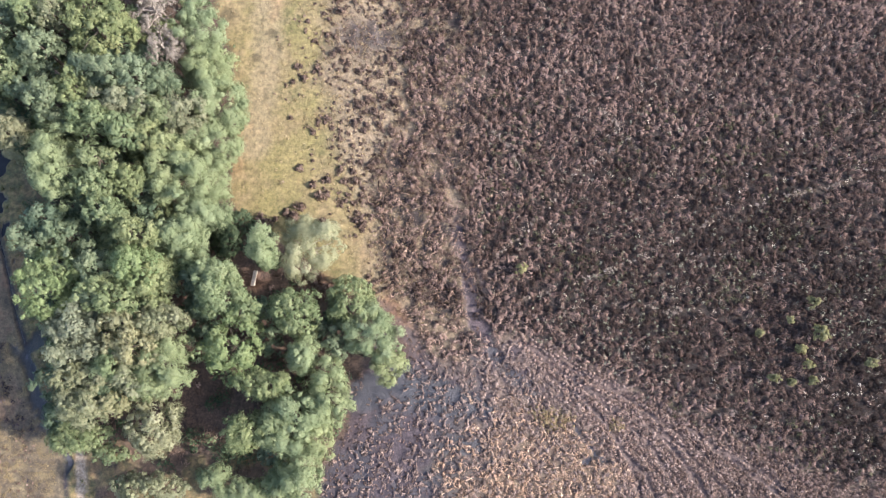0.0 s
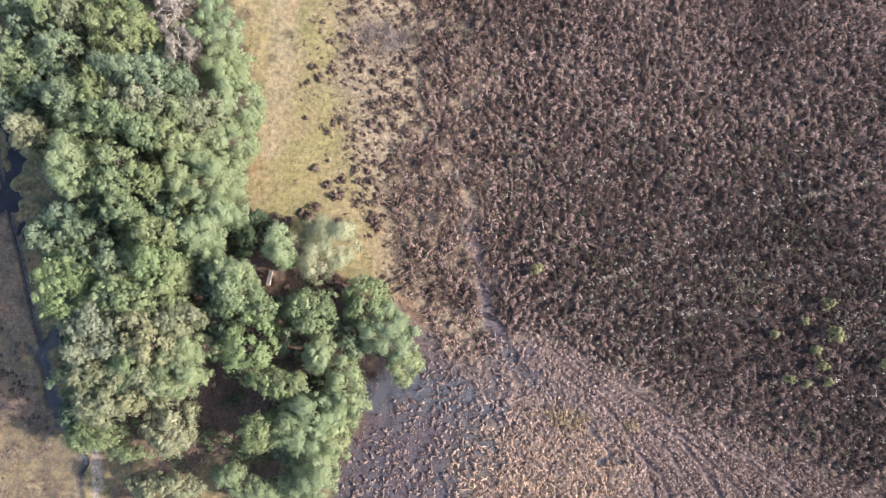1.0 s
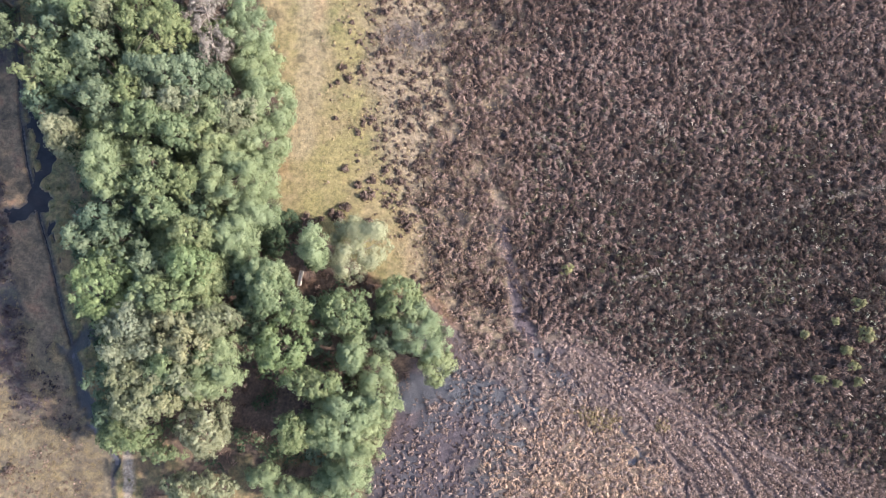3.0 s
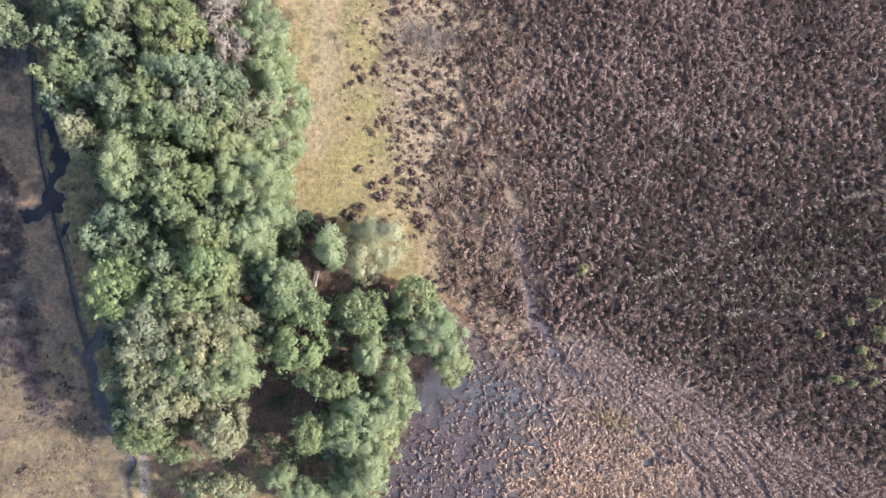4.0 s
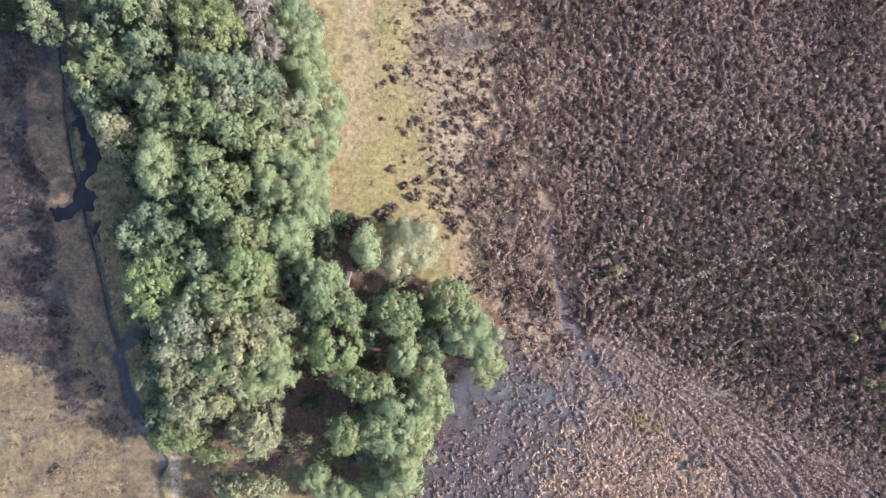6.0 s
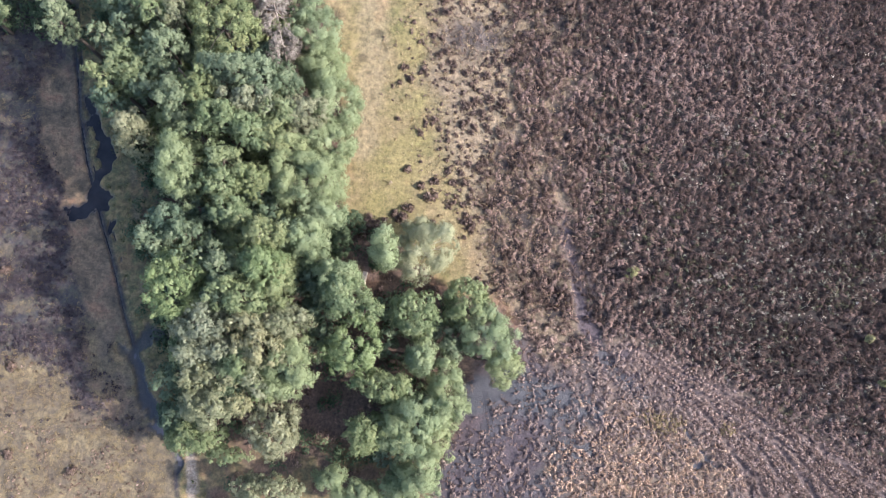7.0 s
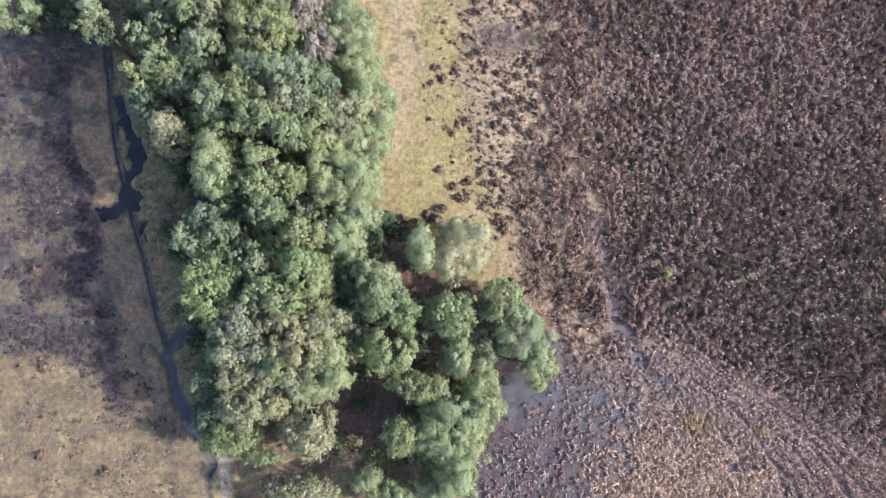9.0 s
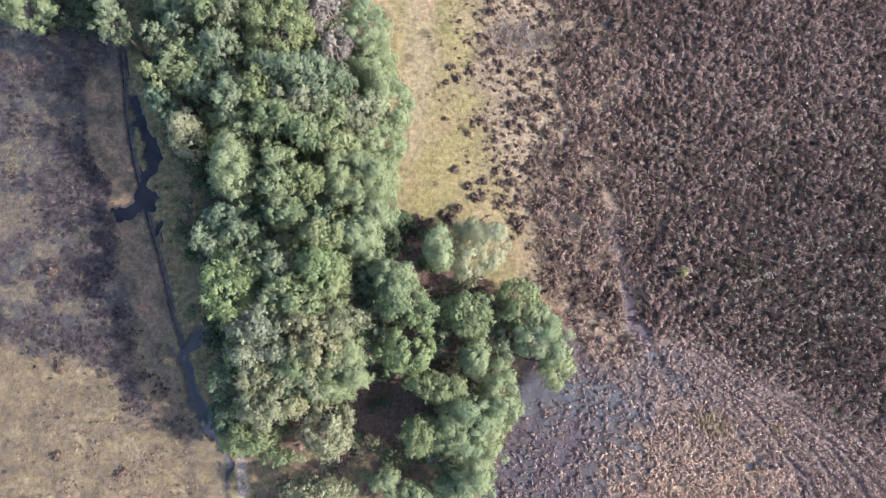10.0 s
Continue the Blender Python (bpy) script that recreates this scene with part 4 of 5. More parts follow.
tree(-15.3, -12.8, 5.4, 1.7, 2.1, 5, "green", 0.05)
tree(-30.2, 33.9, 12.0, 2.0, 2.3, 7, "brown", 0.35, 0.075)
tree(-29.2, 30.2, 11.6, 1.7, 2.2, 7, "brown", 0.3, 0.075)
tree(-32.4, 37.0, 10.2, 1.8, 1.8, 6, "brown", 0.6, 0.07)
tree(-51.4, 31.4, 12.5, 1.7, 1.8, 7, "blue")
tree(-61.8, 34.0, 10.0, 2.5, 2.5, 7, "green")
tree(-36.2, 35.0, 14.0, 2.6, 2.6, 7, "green")
tree(-40.2, 34.8, 14.0, 2.6, 2.6, 7, "blue")
tree(-44.6, 33.8, 13.0, 2.4, 2.4, 7, "blue")
tree(-33.2, 38.5, 13.0, 2.6, 2.6, 7, "green")
tree(-29.8, 39.5, 10.0, 2.8, 2.8, 9, "pale")
tree(-38.0, 39.0, 13.5, 2.6, 2.6, 7, "olive")
tree(-43.2, 38.6, 13.0, 2.6, 2.6, 7, "green")
tree(-48.5, 37.0, 12.0, 2.6, 2.6, 7, "blue")
tree(-55.5, 38.0, 11.0, 2.8, 2.8, 7, "green")
tree(-23.5, 11.8, 3.2, 1.9, 1.9, 3.0, "under")
tree(-24.4, 13.0, 3.6, 1.6, 1.6, 3.4, "under")
tree(-22.1, 13.8, 2.8, 1.5, 1.4, 2.6, "under")
tree(-18.8, 9.8, 2.4, 1.2, 1.2, 2.2, "under")
tree(-37.6, -1.2, 3.4, 1.6, 1.6, 3.2, "under")
tree(-47.6, 30.0, 4.0, 2.0, 2.0, 3.8, "under")
tree(-49.4, 28.6, 3.0, 1.6, 1.6, 2.8, "under")
tree(-46.6, 31.6, 5.0, 2.0, 2.0, 4.6, "under")
# lower trees that stand in the shade of the others
shade = np.random.default_rng(77)
for fy in np.arange(-3.5, 34, 3.3):
    left, right = float(wood_left(fy)) + 4.2, min(float(wood_right(fy)) - 5.0, -25.0 if fy > 4 else -27.5)
    for fx in np.arange(left, right, 3.1):
        tree(fx + shade.uniform(-0.8, 0.8), fy + shade.uniform(-0.8, 0.8), shade.uniform(7.5, 9.5), 1.9, 1.9, 5.0, "teal" if shade.random() < 0.6 else "green", 0.05, 0.13)
for fx, fy, top in ((-25.3, 7.6, 6.0), (-24.6, 4.6, 6.5), (-24.3, 1.6, 5.5), (-17.4, 4.6, 5.0), (-17.4, 1.2, 5.0), (-11.6, 2.6, 4.0), (-16.6, -10.0, 3.5)):
    tree(fx, fy, top, 1.5, 1.7, top * 0.75, "teal", 0.1, 0.11)
# end of the wood


def snag(x, y, top, seed):
    """A thin bare tree among the others."""
    r = np.random.default_rng(seed)
    base = new("dead_tree")
    base.location = (x, y, float(ground_height(np.array([x]), np.array([y]))[0]))
    part("trunk", trunk_mesh(r, top, 0.9, top * 0.55, (0, 0), 6), GREY_BARK, base)
    tagged(base, "thin bare dead tree with bleached twisted limbs", "tree", "trees of the wood")


snag(-38.4, 26.3, 13.3, 901)
snag(-33.8, 22.6, 13.0, 902)


# ---- heather, tussocks and grass ----
def scatter(rng, x0, x1, y0, y1, spacing, density):
    """Jittered grid of places, thinned by density(x, y)."""
    gx, gy = np.arange(x0, x1, spacing), np.arange(y0, y1, spacing * 0.9)
    x, y = np.meshgrid(gx, gy)
    x = x + (np.arange(len(gy)) % 2)[:, None] * spacing * 0.5
    x, y = x.ravel() + rng.uniform(-0.62, 0.62, x.size) * spacing, y.ravel() + rng.uniform(-0.62, 0.62, x.size) * spacing
    keep = rng.random(x.size) < density(x, y)
    return x[keep], y[keep]


def clumps(rng, x, y, radius, height, count, size, slim=0.45, spread_tone=0.22, lift=0.0, tones=None, tilt=0.6, low=0.55, warp=0.0):
    """Low shrubs or tussocks: a dome of upright and leaning sprays for each place."""
    n, count = len(x), int(count * 1.6)
    z = ground_height(x, y)
    r = radius * rng.uniform(0.55, 1.5, n)
    hgt = height * rng.uniform(0.55, 1.35, n)
    tone = np.clip(rng.normal(0.45, spread_tone, n), 0, 1) if tones is None else tones
    who = np.repeat(np.arange(n), count)
    m = len(who)
    u, a = np.sqrt(rng.random(m)), rng.uniform(0, 6.283, m)
    u = u * (1 + 0.38 * np.sin(2 * a + 6.283 * rng.random(n)[who]) + 0.22 * np.sin(3 * a + 6.283 * rng.random(n)[who]))
    ux, uy = u * np.cos(a), u * np.sin(a)
    u = np.minimum(u, 1.0)
    dome = np.sqrt(np.clip(1 - u * u * 0.9, 0, 1))
    centre = np.stack([x[who] + ux * r[who], y[who] + uy * r[who],
                       z[who] + lift + hgt[who] * dome * rng.uniform(low, 1.05, m)], axis=1)
    if warp:
        px, py = centre[:, 0].copy(), centre[:, 1].copy()
        centre[:, 0] += warp * (fbm(px, py, 0.9, 301, 2) + fbm(px, py, 0.45, 305, 1) - 1.0)
        centre[:, 1] += warp * (fbm(px, py, 0.9, 311, 2) + fbm(px, py, 0.45, 315, 1) - 1.0)
    normal = np.stack([ux * 1.3, uy * 1.3, dome * 0.8], axis=1)
    return sprays(rng, centre, normal, np.full(m, size), np.clip(tone[who] + rng.normal(0, 0.05, m), 0, 1), slim, tilt)


def stuff(name, arrays, material, label, category):
    v, f, t = arrays
    tagged(part(name, quick_mesh(name, v, f, {"tone": t}), material), label, category, kind="stuff")


def heath_density(x, y):
    z = plan(x, y)
    d = z["heath"] * (1 - 0.9 * z["track"]) * (1 - 0.7 * z["patch"]) * (1 - 0.8 * z["trail"])
    d = d * (1 - 0.75 * z["red_mud"]) * (1 - 0.8 * z["worn"]) * (1 - 0.9 * z["rut_line"]) * (1 - 0.93 * z["bare"])
    near_path = smooth(8, 0, x) * z["heath"]
    return np.clip(d * (1 - near_path * smooth(0.48, 0.64, fbm(x, y, 1.6, 101)) * 0.7), 0, 1)


def heath_tones(rng, x, y):
    wide = fbm(x, y, 11.0, 111) + 0.6 * fbm(x, y, 2.2, 121) - 0.8
    lighter = 0.36 * smooth(4.5, 0, y - bog_edge(x)) + 0.18 * smooth(14, 36, y) + 0.16 * smooth(0.0, 0.6, blob(x, y, 18, 37, 18, 13)) - 0.2 * smooth(18, 5, np.abs(y - 3)) * smooth(6, 18, x)
    return np.clip(rng.normal(0.45, 0.24, len(x)) + 0.85 * wide + lighter, 0, 1)


rng = np.random.default_rng(7)
hx, hy = scatter(rng, -12, 53, -17, 46, 0.57, heath_density)
dark = rng.random(len(hx)) > (0.45 + 0.4 * smooth(20, 10, hy)) * smooth(6, -1, hx) * smooth(0.66, 0.48, fbm(hx, hy, 2.5, 117)) * smooth(32, 24, hy)
nx_, ny_ = scatter(rng, -12, 10, -3, 46, 0.44, lambda x, y: heath_density(x, y) * 0.95 * smooth(9, 0, x) * smooth(34, 25, y))
stuff("heather", clumps(rng, hx[dark], hy[dark], 0.42, 0.72, 44, 0.097, 0.42, tilt=0.2, low=0.6, warp=0.42, tones=heath_tones(rng, hx[dark], hy[dark])), HEATHER,
      "dense dark purple-brown heather shrubs covering the heath", "heather")
stuff("brown_heather", clumps(rng, nx_, ny_, 0.32, 0.38, 26, 0.09, 0.34, tilt=0.36, warp=0.5, tones=np.clip(heath_tones(rng, nx_, ny_) + 0.1 + 0.5 * (fbm(nx_, ny_, 3.0, 115) - 0.5), 0, 1)),
      PINK_HEATHER, "brown and pinkish heather beside the muddy track", "heather")


# heather in rows along the old wheel ruts
def rut_density(x, y):
    z = plan(x, y)
    return z["ruts"] * (1 - 0.95 * z["rut_line"]) * smooth(0.0, 0.15, z["rut_row"] + 0.2 * smooth(0.5, 0.6, fbm(x, y, 2.8, 77)) + 0.3 * smooth(24, 34, np.hypot(x - 7, y - 3.6))) * (1 - z["track"])


rx, ry = scatter(rng, 2, 53, -20, 4, 0.27, rut_density)
stuff("rut_heather", clumps(rng, rx, ry, 0.19, 0.26, 12, 0.1, 0.34, tilt=0.3, tones=np.clip(rng.normal(0.54, 0.22, len(rx)) - 0.2 * smooth(16, 34, rx), 0, 1)), RUT_HEATHER,
      "pale pinkish heather in rows between old wheel ruts", "heather")


# tussocks of the wet ground
def bog_density(x, y):
    z = plan(x, y)
    gaps = smooth(0.24, 0.5, fbm(x, y, 1.7, 131) + 0.25 * smooth(-6, 10, x)) * 0.92
    return z["bog"] * (1 - z["ruts"]) * (1 - 0.93 * z["bare"]) * gaps * (1 - z["track"]) * smooth(0.25, 0.0, z["right_pool"]) * (1 - 0.7 * z["orange"])


bx, by = scatter(rng, -13, 34, -19, 4, 0.62, bog_density)
cx, cy = scatter(rng, 2, 34, -19, 4, 0.6, lambda x, y: bog_density(x, y) * smooth(2, 7, x))
bx, by = np.concatenate([bx, cx]), np.concatenate([by, cy])
stuff("tussocks", clumps(rng, bx, by, 0.26, 0.26, 36, 0.082, 0.42, spread_tone=0.17, tilt=0.3, low=0.66, warp=0.4), TUSSOCK,
      "pale greyish-pink grass tussocks standing in wet mud", "grass")


mx, my = scatter(rng, -14, 12, -19, 6, 0.34, lambda x, y: plan(x, y)["bog"] * (0.35 * plan(x, y)["bare"] + 0.45) * smooth(0.3, 0.55, fbm(x, y, 1.5, 133)))
stuff("mud_debris", clumps(rng, mx, my, 0.13, 0.14, 8, 0.07, 0.4, spread_tone=0.3), PINK_HEATHER, "small dark sprigs and debris on bare mud", "debris")


def orange_density(x, y):
    z = plan(x, y)
    return np.clip(z["orange"] * 1.3, 0, 1) * (1 - z["ruts"]) * smooth(0.15, 0.0, z["right_pool"])


ox, oy = scatter(rng, 0, 26, -19, 0, 0.42, orange_density)
stuff("straw_tussocks", clumps(rng, ox, oy, 0.28, 0.24, 24, 0.09, 0.4, spread_tone=0.22, tilt=0.3, warp=0.5), PEACH,
      "dry orange-tan grass tussocks", "grass")


yx, yy = scatter(rng, 9, 22, -9, -3, 0.33, lambda x, y: smooth(-0.1, 0.4, best_of(x, y, [(12.7, -5.9, 2.2, 1.5), (19.3, -6.2, 1.0, 0.8), (10.6, -5.2, 1.0, 0.7)]) + 0.6 * (fbm(x, y, 1.2, 137) - 0.5)))
stuff("yellow_tussocks", clumps(rng, yx, yy, 0.26, 0.26, 24, 0.09, 0.36, spread_tone=0.2, tilt=0.36), FIELD_STRAW, "yellowish mossy grass tussocks in the bog", "grass")


# loose heather bushes on the turf, and their seedlings
def bush_density(x, y):
    z = plan(x, y)
    t = z["tufts"] * (1 - z["heath"]) * (1 - 0.85 * z["patch"])
    return np.clip(t * smooth(0.40, 0.56, fbm(x, y, 2.0, 141) + 0.4 * t - 0.2) * (0.4 + 0.5 * t), 0, 1) * smooth(0.5, 0.0, blob(x, y, -9.6, 10.6, 2.6, 3.4))


def local_clump(seed, radius, height, count, size, slim):
    r = np.random.default_rng(seed)
    m = 5
    cx, cy = r.uniform(-0.55, 0.55, m) * radius, r.uniform(-0.55, 0.55, m) * radius
    v, f, t = clumps(r, cx, cy, radius * 0.6, height, count // m, size, slim, tones=np.clip(r.normal(0.4, 0.18, m), 0, 1))
    v = v - [0, 0, float(ground_height(np.zeros(1), np.zeros(1))[0])]
    return quick_mesh("twigs", v, f, {"tone": t})


BUSH_MESHES = [local_clump(300 + k, 0.32 + 0.05 * k, 0.32 + 0.04 * k, 130 + 20 * k, 0.11, 0.45) for k in range(6)]
for k, m in enumerate(BUSH_MESHES):
    m.materials.append(BROWN_HEATHER)
tx, ty = scatter(rng, -19, -3, 4, 46, 0.82, bush_density)
order = rng.permutation(len(tx))
for k in order[:290]:
    ob = new("heather_bush", BUSH_MESHES[int(rng.integers(6))])
    ob.matrix_world = pose(tx[k], ty[k], float(ground_height(tx[k:k + 1], ty[k:k + 1])[0]) - 0.03, 0, 0, rng.uniform(0, 360)) @ Matrix.Scale(0.35 + 0.75 * rng.random() ** 1.5, 4)
    tagged(ob, "low dark brown heather bush on sandy turf", "heather", "heather bushes on the turf")
for bx_, by_, big in ((-19.9, 13.9, 2.0), (-20.8, 12.9, 1.6), (-20.3, 14.6, 1.1), (-18.6, 14.6, 1.2), (-16.6, 15.1, 1.9), (-15.9, 15.9, 1.4), (-17.4, 15.5, 1.0), (-13.8, 17.3, 1.5), (-14.6, 18.5, 1.3), (-15.2, 14.0, 1.1), (-13.2, 14.6, 1.3), (-13.8, 7.9, 1.6), (-13.0, 6.9, 1.7)):
    ob = new("heather_bush", BUSH_MESHES[int(10 * big) % 6])
    ob.matrix_world = pose(bx_, by_, float(ground_height(np.array([bx_]), np.array([by_]))[0]) - 0.03, 0, 0, 70 * by_) @ Matrix.Scale(big, 4)
    tagged(ob, "broad dark brown heather bush at the turf's edge", "heather", "heather bushes on the turf")
for bx_, by_ in ((-56.2, -12.2), (-59.0, 7.0), (-57.0, -3.2), (-63.0, -8.5), (-49.5, -13.6)):
    ob = new("heather_bush", BUSH_MESHES[3])
    ob.matrix_world = pose(bx_, by_, float(ground_height(np.array([bx_]), np.array([by_]))[0]) - 0.03, 0, 0, 40 * bx_) @ Matrix.Scale(1.3, 4)
    tagged(ob, "single dark heather bush in dry tan grass", "heather", "heather bushes on the turf")
rest = order[290:]
sx, sy = scatter(rng, -20, -3, 4, 46, 0.5, lambda x, y: 0.45 * bush_density(x, y) + 0.05 * plan(x, y)["grass"] * smooth(0.5, 0.65, fbm(x, y, 2.5, 145)))
sx, sy = np.concatenate([sx, tx[rest]]), np.concatenate([sy, ty[rest]])
stuff("heather_seedlings", clumps(rng, sx, sy, 0.17, 0.2, 14, 0.09, 0.45, spread_tone=0.15), BROWN_HEATHER,
      "small dark heather sprigs dotted over the turf", "heather")
kx, ky = scatter(rng, -18, -3, 30, 44, 0.36, lambda x, y: 0.4 * smooth(0.0, 0.5, blob(x, y, -10.6, 36.0, 6.0, 4.6) + 0.8 * (fbm(x, y, 1.4, 147) - 0.5)))
stuff("low_heather", clumps(rng, kx, ky, 0.2, 0.14, 13, 0.075, 0.36, spread_tone=0.25), PINK_HEATHER, "low pinkish heather mat around a muddy patch", "heather")
gx, gy = scatter(rng, -26, 3, 4, 46, 0.42, lambda x, y: np.clip(plan(x, y)["grass"] * 0.08 + (plan(x, y)["tufts"]) * smooth(6, -4, x) * 0.5, 0, 1))
stuff("turf_grass", clumps(rng, gx, gy, 0.22, 0.1, 10, 0.08, 0.3, spread_tone=0.25), STRAW, "short dry yellowish grass tufts", "grass")


def twigs(rng, x, y, lift):
    """Crooked thin branches lying flat, each with a side shoot."""
    ground, verts, faces, tones = ground_height(x, y), [], [], []
    for cx, cy, cz in zip(x, y, ground):
        way, tone = rng.uniform(0, 6.283), rng.uniform(0.1, 0.8)
        for shoot in range(2):
            p = np.array([cx, cy, cz + lift + rng.uniform(-0.08, 0.08)])
            a, wide = way + shoot * rng.uniform(0.5, 1.2), rng.uniform(0.01, 0.02)
            for step in range(3 - shoot):
                a += rng.normal(0, 0.45)
                q = p + np.array([math.cos(a), math.sin(a), rng.normal(0, 0.15)]) * rng.uniform(0.12, 0.3)
                side = np.array([-math.sin(a), math.cos(a), 0.0]) * wide
                faces.append(np.arange(4) + len(verts) * 4)
                verts.append(np.array([p - side, p + side, q + side * 0.7, q - side * 0.7]))
                tones += [tone] * 4
                p, wide = q, wide * 0.7
    return np.concatenate(verts), np.array(faces), np.array(tones)


# pale and green patches in the heather
def speck_density(x, y):
    return 0.12 * plan(x, y)["heath"] * smooth(3, 9, x) * smooth(0.35, 0.65, fbm(x, y, 5.0, 151)) + 0.3 * plan(x, y)["trail"] * plan(x, y)["heath"]


px, py = scatter(rng, -4, 56, -18, 47, 0.7, speck_density)
wx1, wy1 = scatter(rng, 4, 56, -18, 46, 0.9, lambda x, y: plan(x, y)["heath"] * (0.05 + 0.12 * smooth(0.48, 0.62, fbm(x, y, 4.0, 153))))
tx, ty = scatter(rng, -4, 56, -18, 47, 0.3, lambda x, y: 0.55 * plan(x, y)["trail"] * plan(x, y)["heath"])
stuff("trail_litter", clumps(rng, tx, ty, 0.17, 0.12, 8, 0.14, 0.24, lift=0.62, spread_tone=0.2), TWIGS, "pale dry stalks along narrow animal trails through the heather", "twigs")
stuff("dead_twigs", twigs(rng, wx1, wy1, 0.72), TWIGS, "crooked bleached dead twigs lying on the heather", "twigs")
qx, qy = scatter(rng, 4, 56, -16, 40, 0.66, lambda x, y: plan(x, y)["heath"] * (0.05 + 0.38 * smooth(0.42, 0.6, fbm(x, y, 7.0, 157)) * smooth(20, 4, np.abs(y - 5)) * smooth(6, 20, x)))
stuff("moss_tufts", clumps(rng, qx, qy, 0.2, 0.2, 14, 0.075, 0.4, lift=0.52, spread_tone=0.25), LICHEN, "small grey-green tufts scattered through the heather", "shrub")
stuff("pale_grass", clumps(rng, px, py, 0.36, 0.35, 8, 0.2, 0.09, lift=0.4, tones=rng.uniform(0.2, 0.9, len(px))), BLEACHED, "bleached grass blades poking through the heather", "grass")
vx, vy = scatter(rng, 4, 56, -16, 30, 0.7, lambda x, y: 0.7 * plan(x, y)["heath"] * smooth(0.44, 0.64, fbm(x, y, 6.0, 161)) * (0.5 + 0.5 * smooth(14, 4, np.abs(y - 4))))
stuff("bilberry", clumps(rng, vx, vy, 0.32, 0.3, 20, 0.1, 0.38, lift=0.32), GREENERY, "greenish low shrubs among the heather", "shrub")


# the field beyond the ditch
def field_heather(x, y):
    return field_cover(x, y, plan(x, y))


# the colour of this heather includes the bluish shade of the wood
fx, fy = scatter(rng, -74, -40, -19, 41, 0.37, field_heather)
stuff("field_heather", clumps(rng, fx, fy, 0.27, 0.2, 19, 0.08, 0.42, low=0.65, tones=np.clip(rng.normal(0.42, 0.2, len(fx)) + 1.3 * (fbm(fx, fy, 3.0, 177) - 0.5), 0, 1)), FIELD_HEATHER, "patchy dark purple heather in a dry field, tinted bluish for the wood's shade", "heather")


def field_straw(x, y):
    z = plan(x, y)
    return np.clip(z["left"] * smooth(-0.6, -1.5, z["ditch"]) * (0.75 * z["dry"] * smooth(0.4, 0.52, fbm(x, y, 2.4, 183)) + 0.35 * (1 - 0.7 * z["strip"]) * smooth(0.45, 0.55, fbm(x, y, 1.5, 181))), 0, 1)


fx, fy = scatter(rng, -74, -38, -20, 41, 0.5, field_straw)
stuff("field_grass", clumps(rng, fx, fy, 0.34, 0.09, 24, 0.055, 0.3, spread_tone=0.12), FIELD_STRAW, "dry tan grass in the field beyond the ditch", "grass")


fx, fy = scatter(rng, -74, -38, -20, 12, 0.42, lambda x, y: 0.9 * plan(x, y)["dry"] * smooth(0.54, 0.42, fbm(x, y, 2.4, 183)) * smooth(0.36, 0.56, fbm(x, y, 0.9, 185)))
stuff("field_sprigs", clumps(rng, fx, fy, 0.15, 0.12, 9, 0.08, 0.45, spread_tone=0.25), PINK_HEATHER, "small purple-brown heather sprigs in dry grass", "heather")


# undergrowth along and inside the wood
def under_density(x, y):
    z = plan(x, y)
    rim = smooth(2.6, 0.8, np.abs(x - wood_left(y) + 0.3)) * 0.95 * smooth(-10.5, -8, y)
    return np.clip(z["wood"] * (0.10 + 0.3 * smooth(-27, -23, x) * smooth(-12, -9, y) * smooth(8, 6, y)) + 0.9 * smooth(0.0, 0.4, np.maximum(blob(x, y, -50.6, 33.5, 3.6, 5.0), blob(x, y, -60, 36.5, 7.0, 3.4))) + rim * (x < wood_left(y) + 3), 0, 1) * smooth(0.35, 0.55, fbm(x, y, 3.0, 191))


ux, uy = scatter(rng, -64, -8, -20, 46, 0.95, under_density)
stuff("undergrowth", clumps(rng, ux, uy, 0.85, 1.7, 60, 0.15, 0.6, spread_tone=0.2), LEAVES["under"], "dark green undergrowth below the trees", "shrub")
lx, ly = scatter(rng, -46, -6, -20, 14, 0.8, lambda x, y: 0.3 * plan(x, y)["wood"] * smooth(0.5, 0.65, fbm(x, y, 2.2, 195)))
stuff("dead_bracken", clumps(rng, lx, ly, 0.4, 0.4, 24, 0.13, 0.35, spread_tone=0.25), PINK_HEATHER, "withered reddish-brown bracken on the wood's floor", "bracken")


wx_, wy_ = scatter(rng, -62, -36, -20, 44, 0.6, lambda x, y: plan(x, y)["verge"] * smooth(0.6, 1.6, plan(x, y)["ditch"]) * 0.6 * smooth(0.05, -0.1, plan(x, y)["left_pool"]))
stuff("verge_grass", clumps(rng, wx_, wy_, 0.3, 0.22, 16, 0.11, 0.3, spread_tone=0.28), VERGE, "rough ochre and green grass between ditch and wood", "grass")


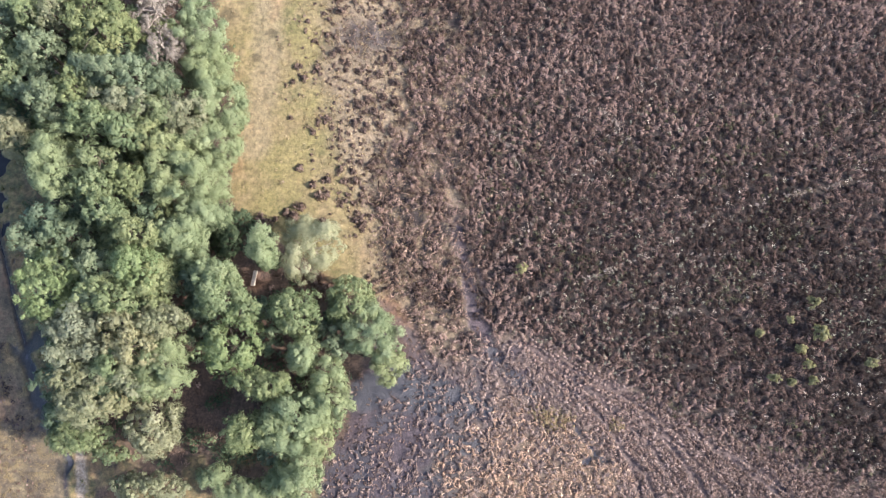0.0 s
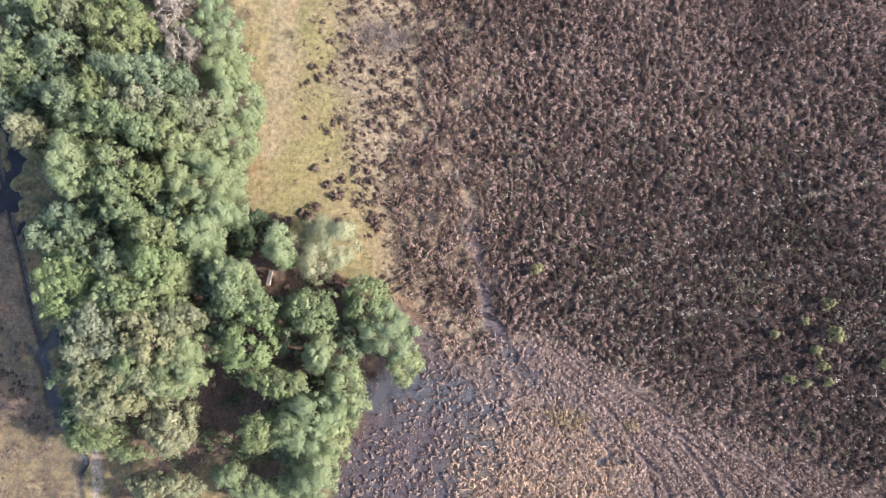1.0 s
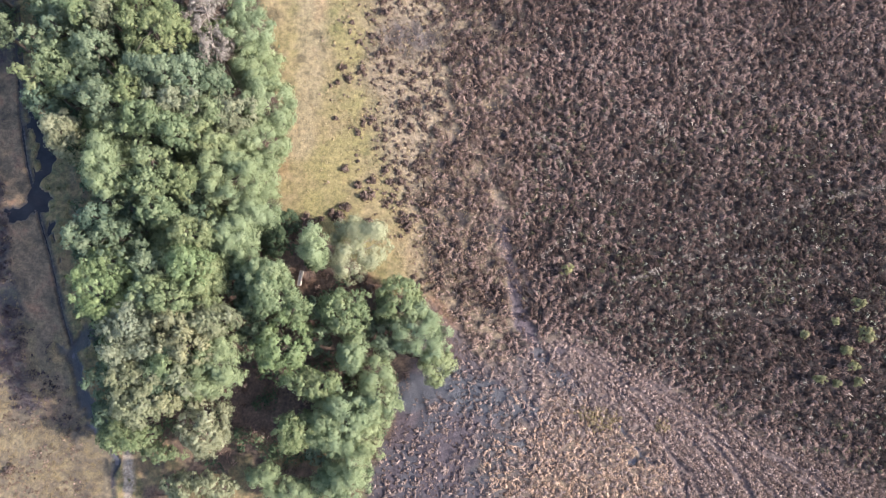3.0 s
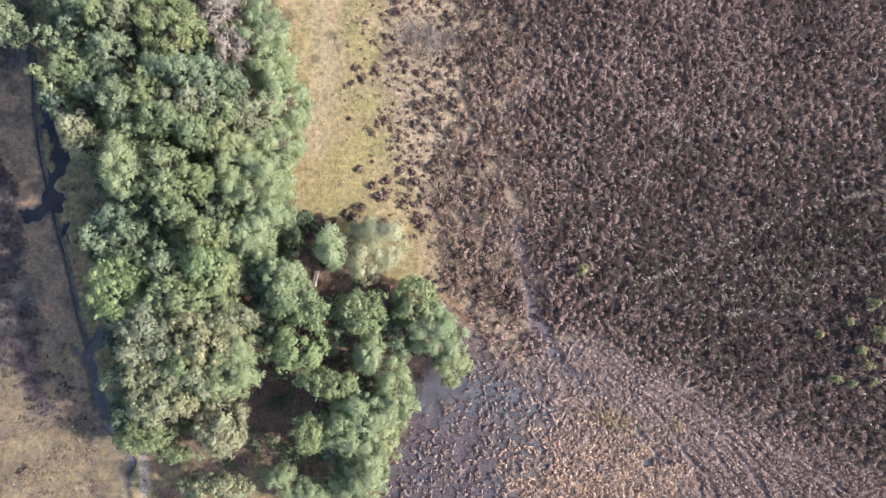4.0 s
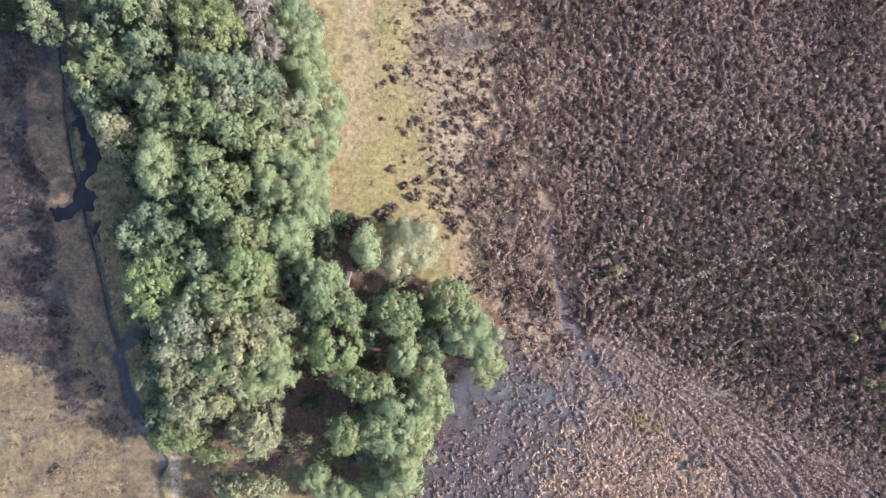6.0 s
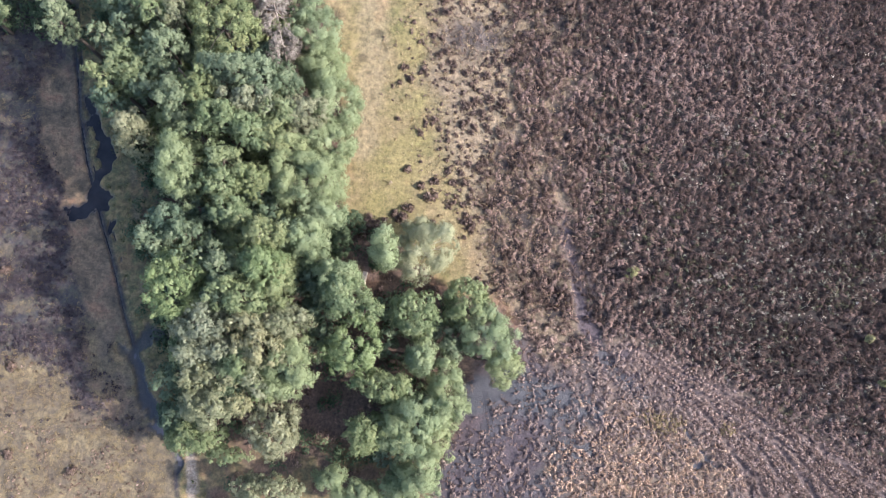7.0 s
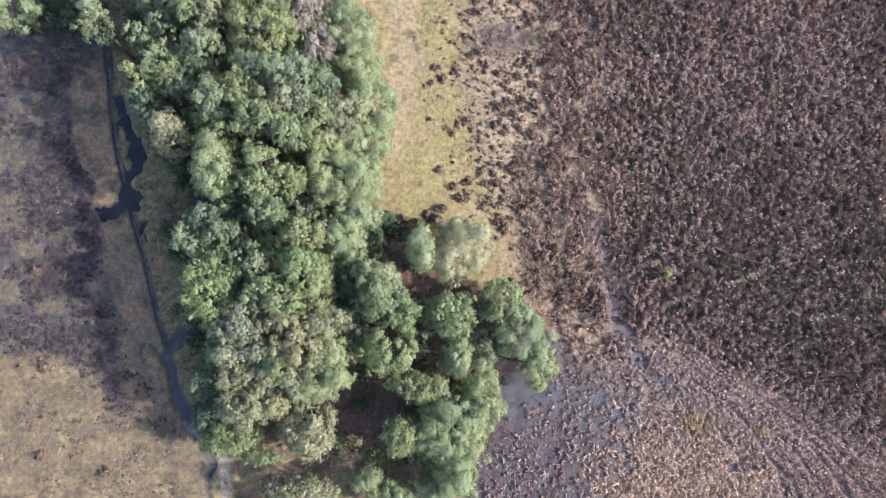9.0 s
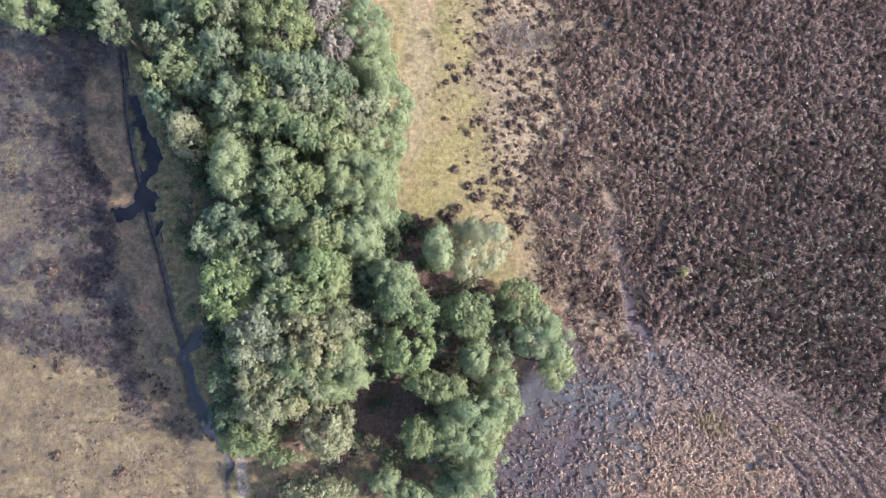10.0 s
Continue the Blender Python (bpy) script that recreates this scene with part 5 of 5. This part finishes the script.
# ---- gorse ----
def gorse(x, y, r, h, seed):
    g = np.random.default_rng(seed)
    base = new("gorse_bush")
    base.location = (x, y, float(ground_height(np.array([x]), np.array([y]))[0]))
    v, f = tube([(0, 0, -0.1), (0.03, 0.02, h * 0.35), (0.05, -0.03, h * 0.7)], [0.05, 0.04, 0.02], 6)
    part("stem", quick_mesh("stem", v, f), BARK, base)
    part("crown", crown_mesh(g, h + 0.35, r, r * 0.9, h * 0.9 + 0.35, 0.065, 0.0, 0.0, 2.6), LEAVES["gorse"], base)
    tagged(base, "yellow-green gorse bush rising from dark heather", "bush", "gorse bushes on the heath")


gorse(39.9, 7.6, 0.6, 2.1, 501)
gorse(40.6, 4.3, 0.85, 2.3, 502)
gorse(38.6, 2.6, 0.5, 1.5, 503)
gorse(39.3, 0.9, 0.55, 1.6, 504)
gorse(35.6, -0.6, 0.5, 1.9, 505)
gorse(39.9, -0.7, 0.45, 1.3, 506)
gorse(34.3, 4.1, 0.45, 1.3, 507)
gorse(37.6, -1.0, 0.4, 1.2, 508)
gorse(37.6, 5.6, 0.4, 1.3, 511)
gorse(8.6, 10.0, 0.6, 1.7, 509)
gorse(46.1, 1.4, 0.55, 1.4, 510)


# ---- bench in the clearing ----
def box_mesh(name, sx, sy, sz):
    bm = bmesh.new()
    bmesh.ops.create_cube(bm, size=1.0)
    bmesh.ops.scale(bm, vec=(sx, sy, sz), verts=bm.verts)
    bmesh.ops.bevel(bm, geom=list(bm.edges), offset=0.008, segments=1, affect="EDGES")
    m = bpy.data.meshes.new(name)
    bm.to_mesh(m)
    bm.free()
    return m


def bench(x, y, turn):
    base = new("wooden_bench")
    base.matrix_world = pose(x, y, float(ground_height(np.array([x]), np.array([y]))[0]), 0, 0, turn)
    for k in range(3):
        part("seat_plank", box_mesh("seat_plank", 0.13, 1.7, 0.045), PLANK, base).location = (0.15 * k - 0.15, 0, 0.45)
    for k in range(2):
        part("back_plank", box_mesh("back_plank", 0.035, 1.7, 0.12), PLANK, base).location = (0.27 + 0.03 * k, 0, 0.66 + 0.17 * k)
        side = 0.62 if k else -0.62
        part("leg", box_mesh("leg", 0.4, 0.07, 0.5), PLANK, base).location = (0, side, 0.18)
        part("back_post", box_mesh("back_post", 0.05, 0.06, 0.55), PLANK, base).location = (0.26, side, 0.66)
    tagged(base, "pale weathered wooden bench on bare reddish ground", "bench")


bench(-20.35, 7.9, -8)
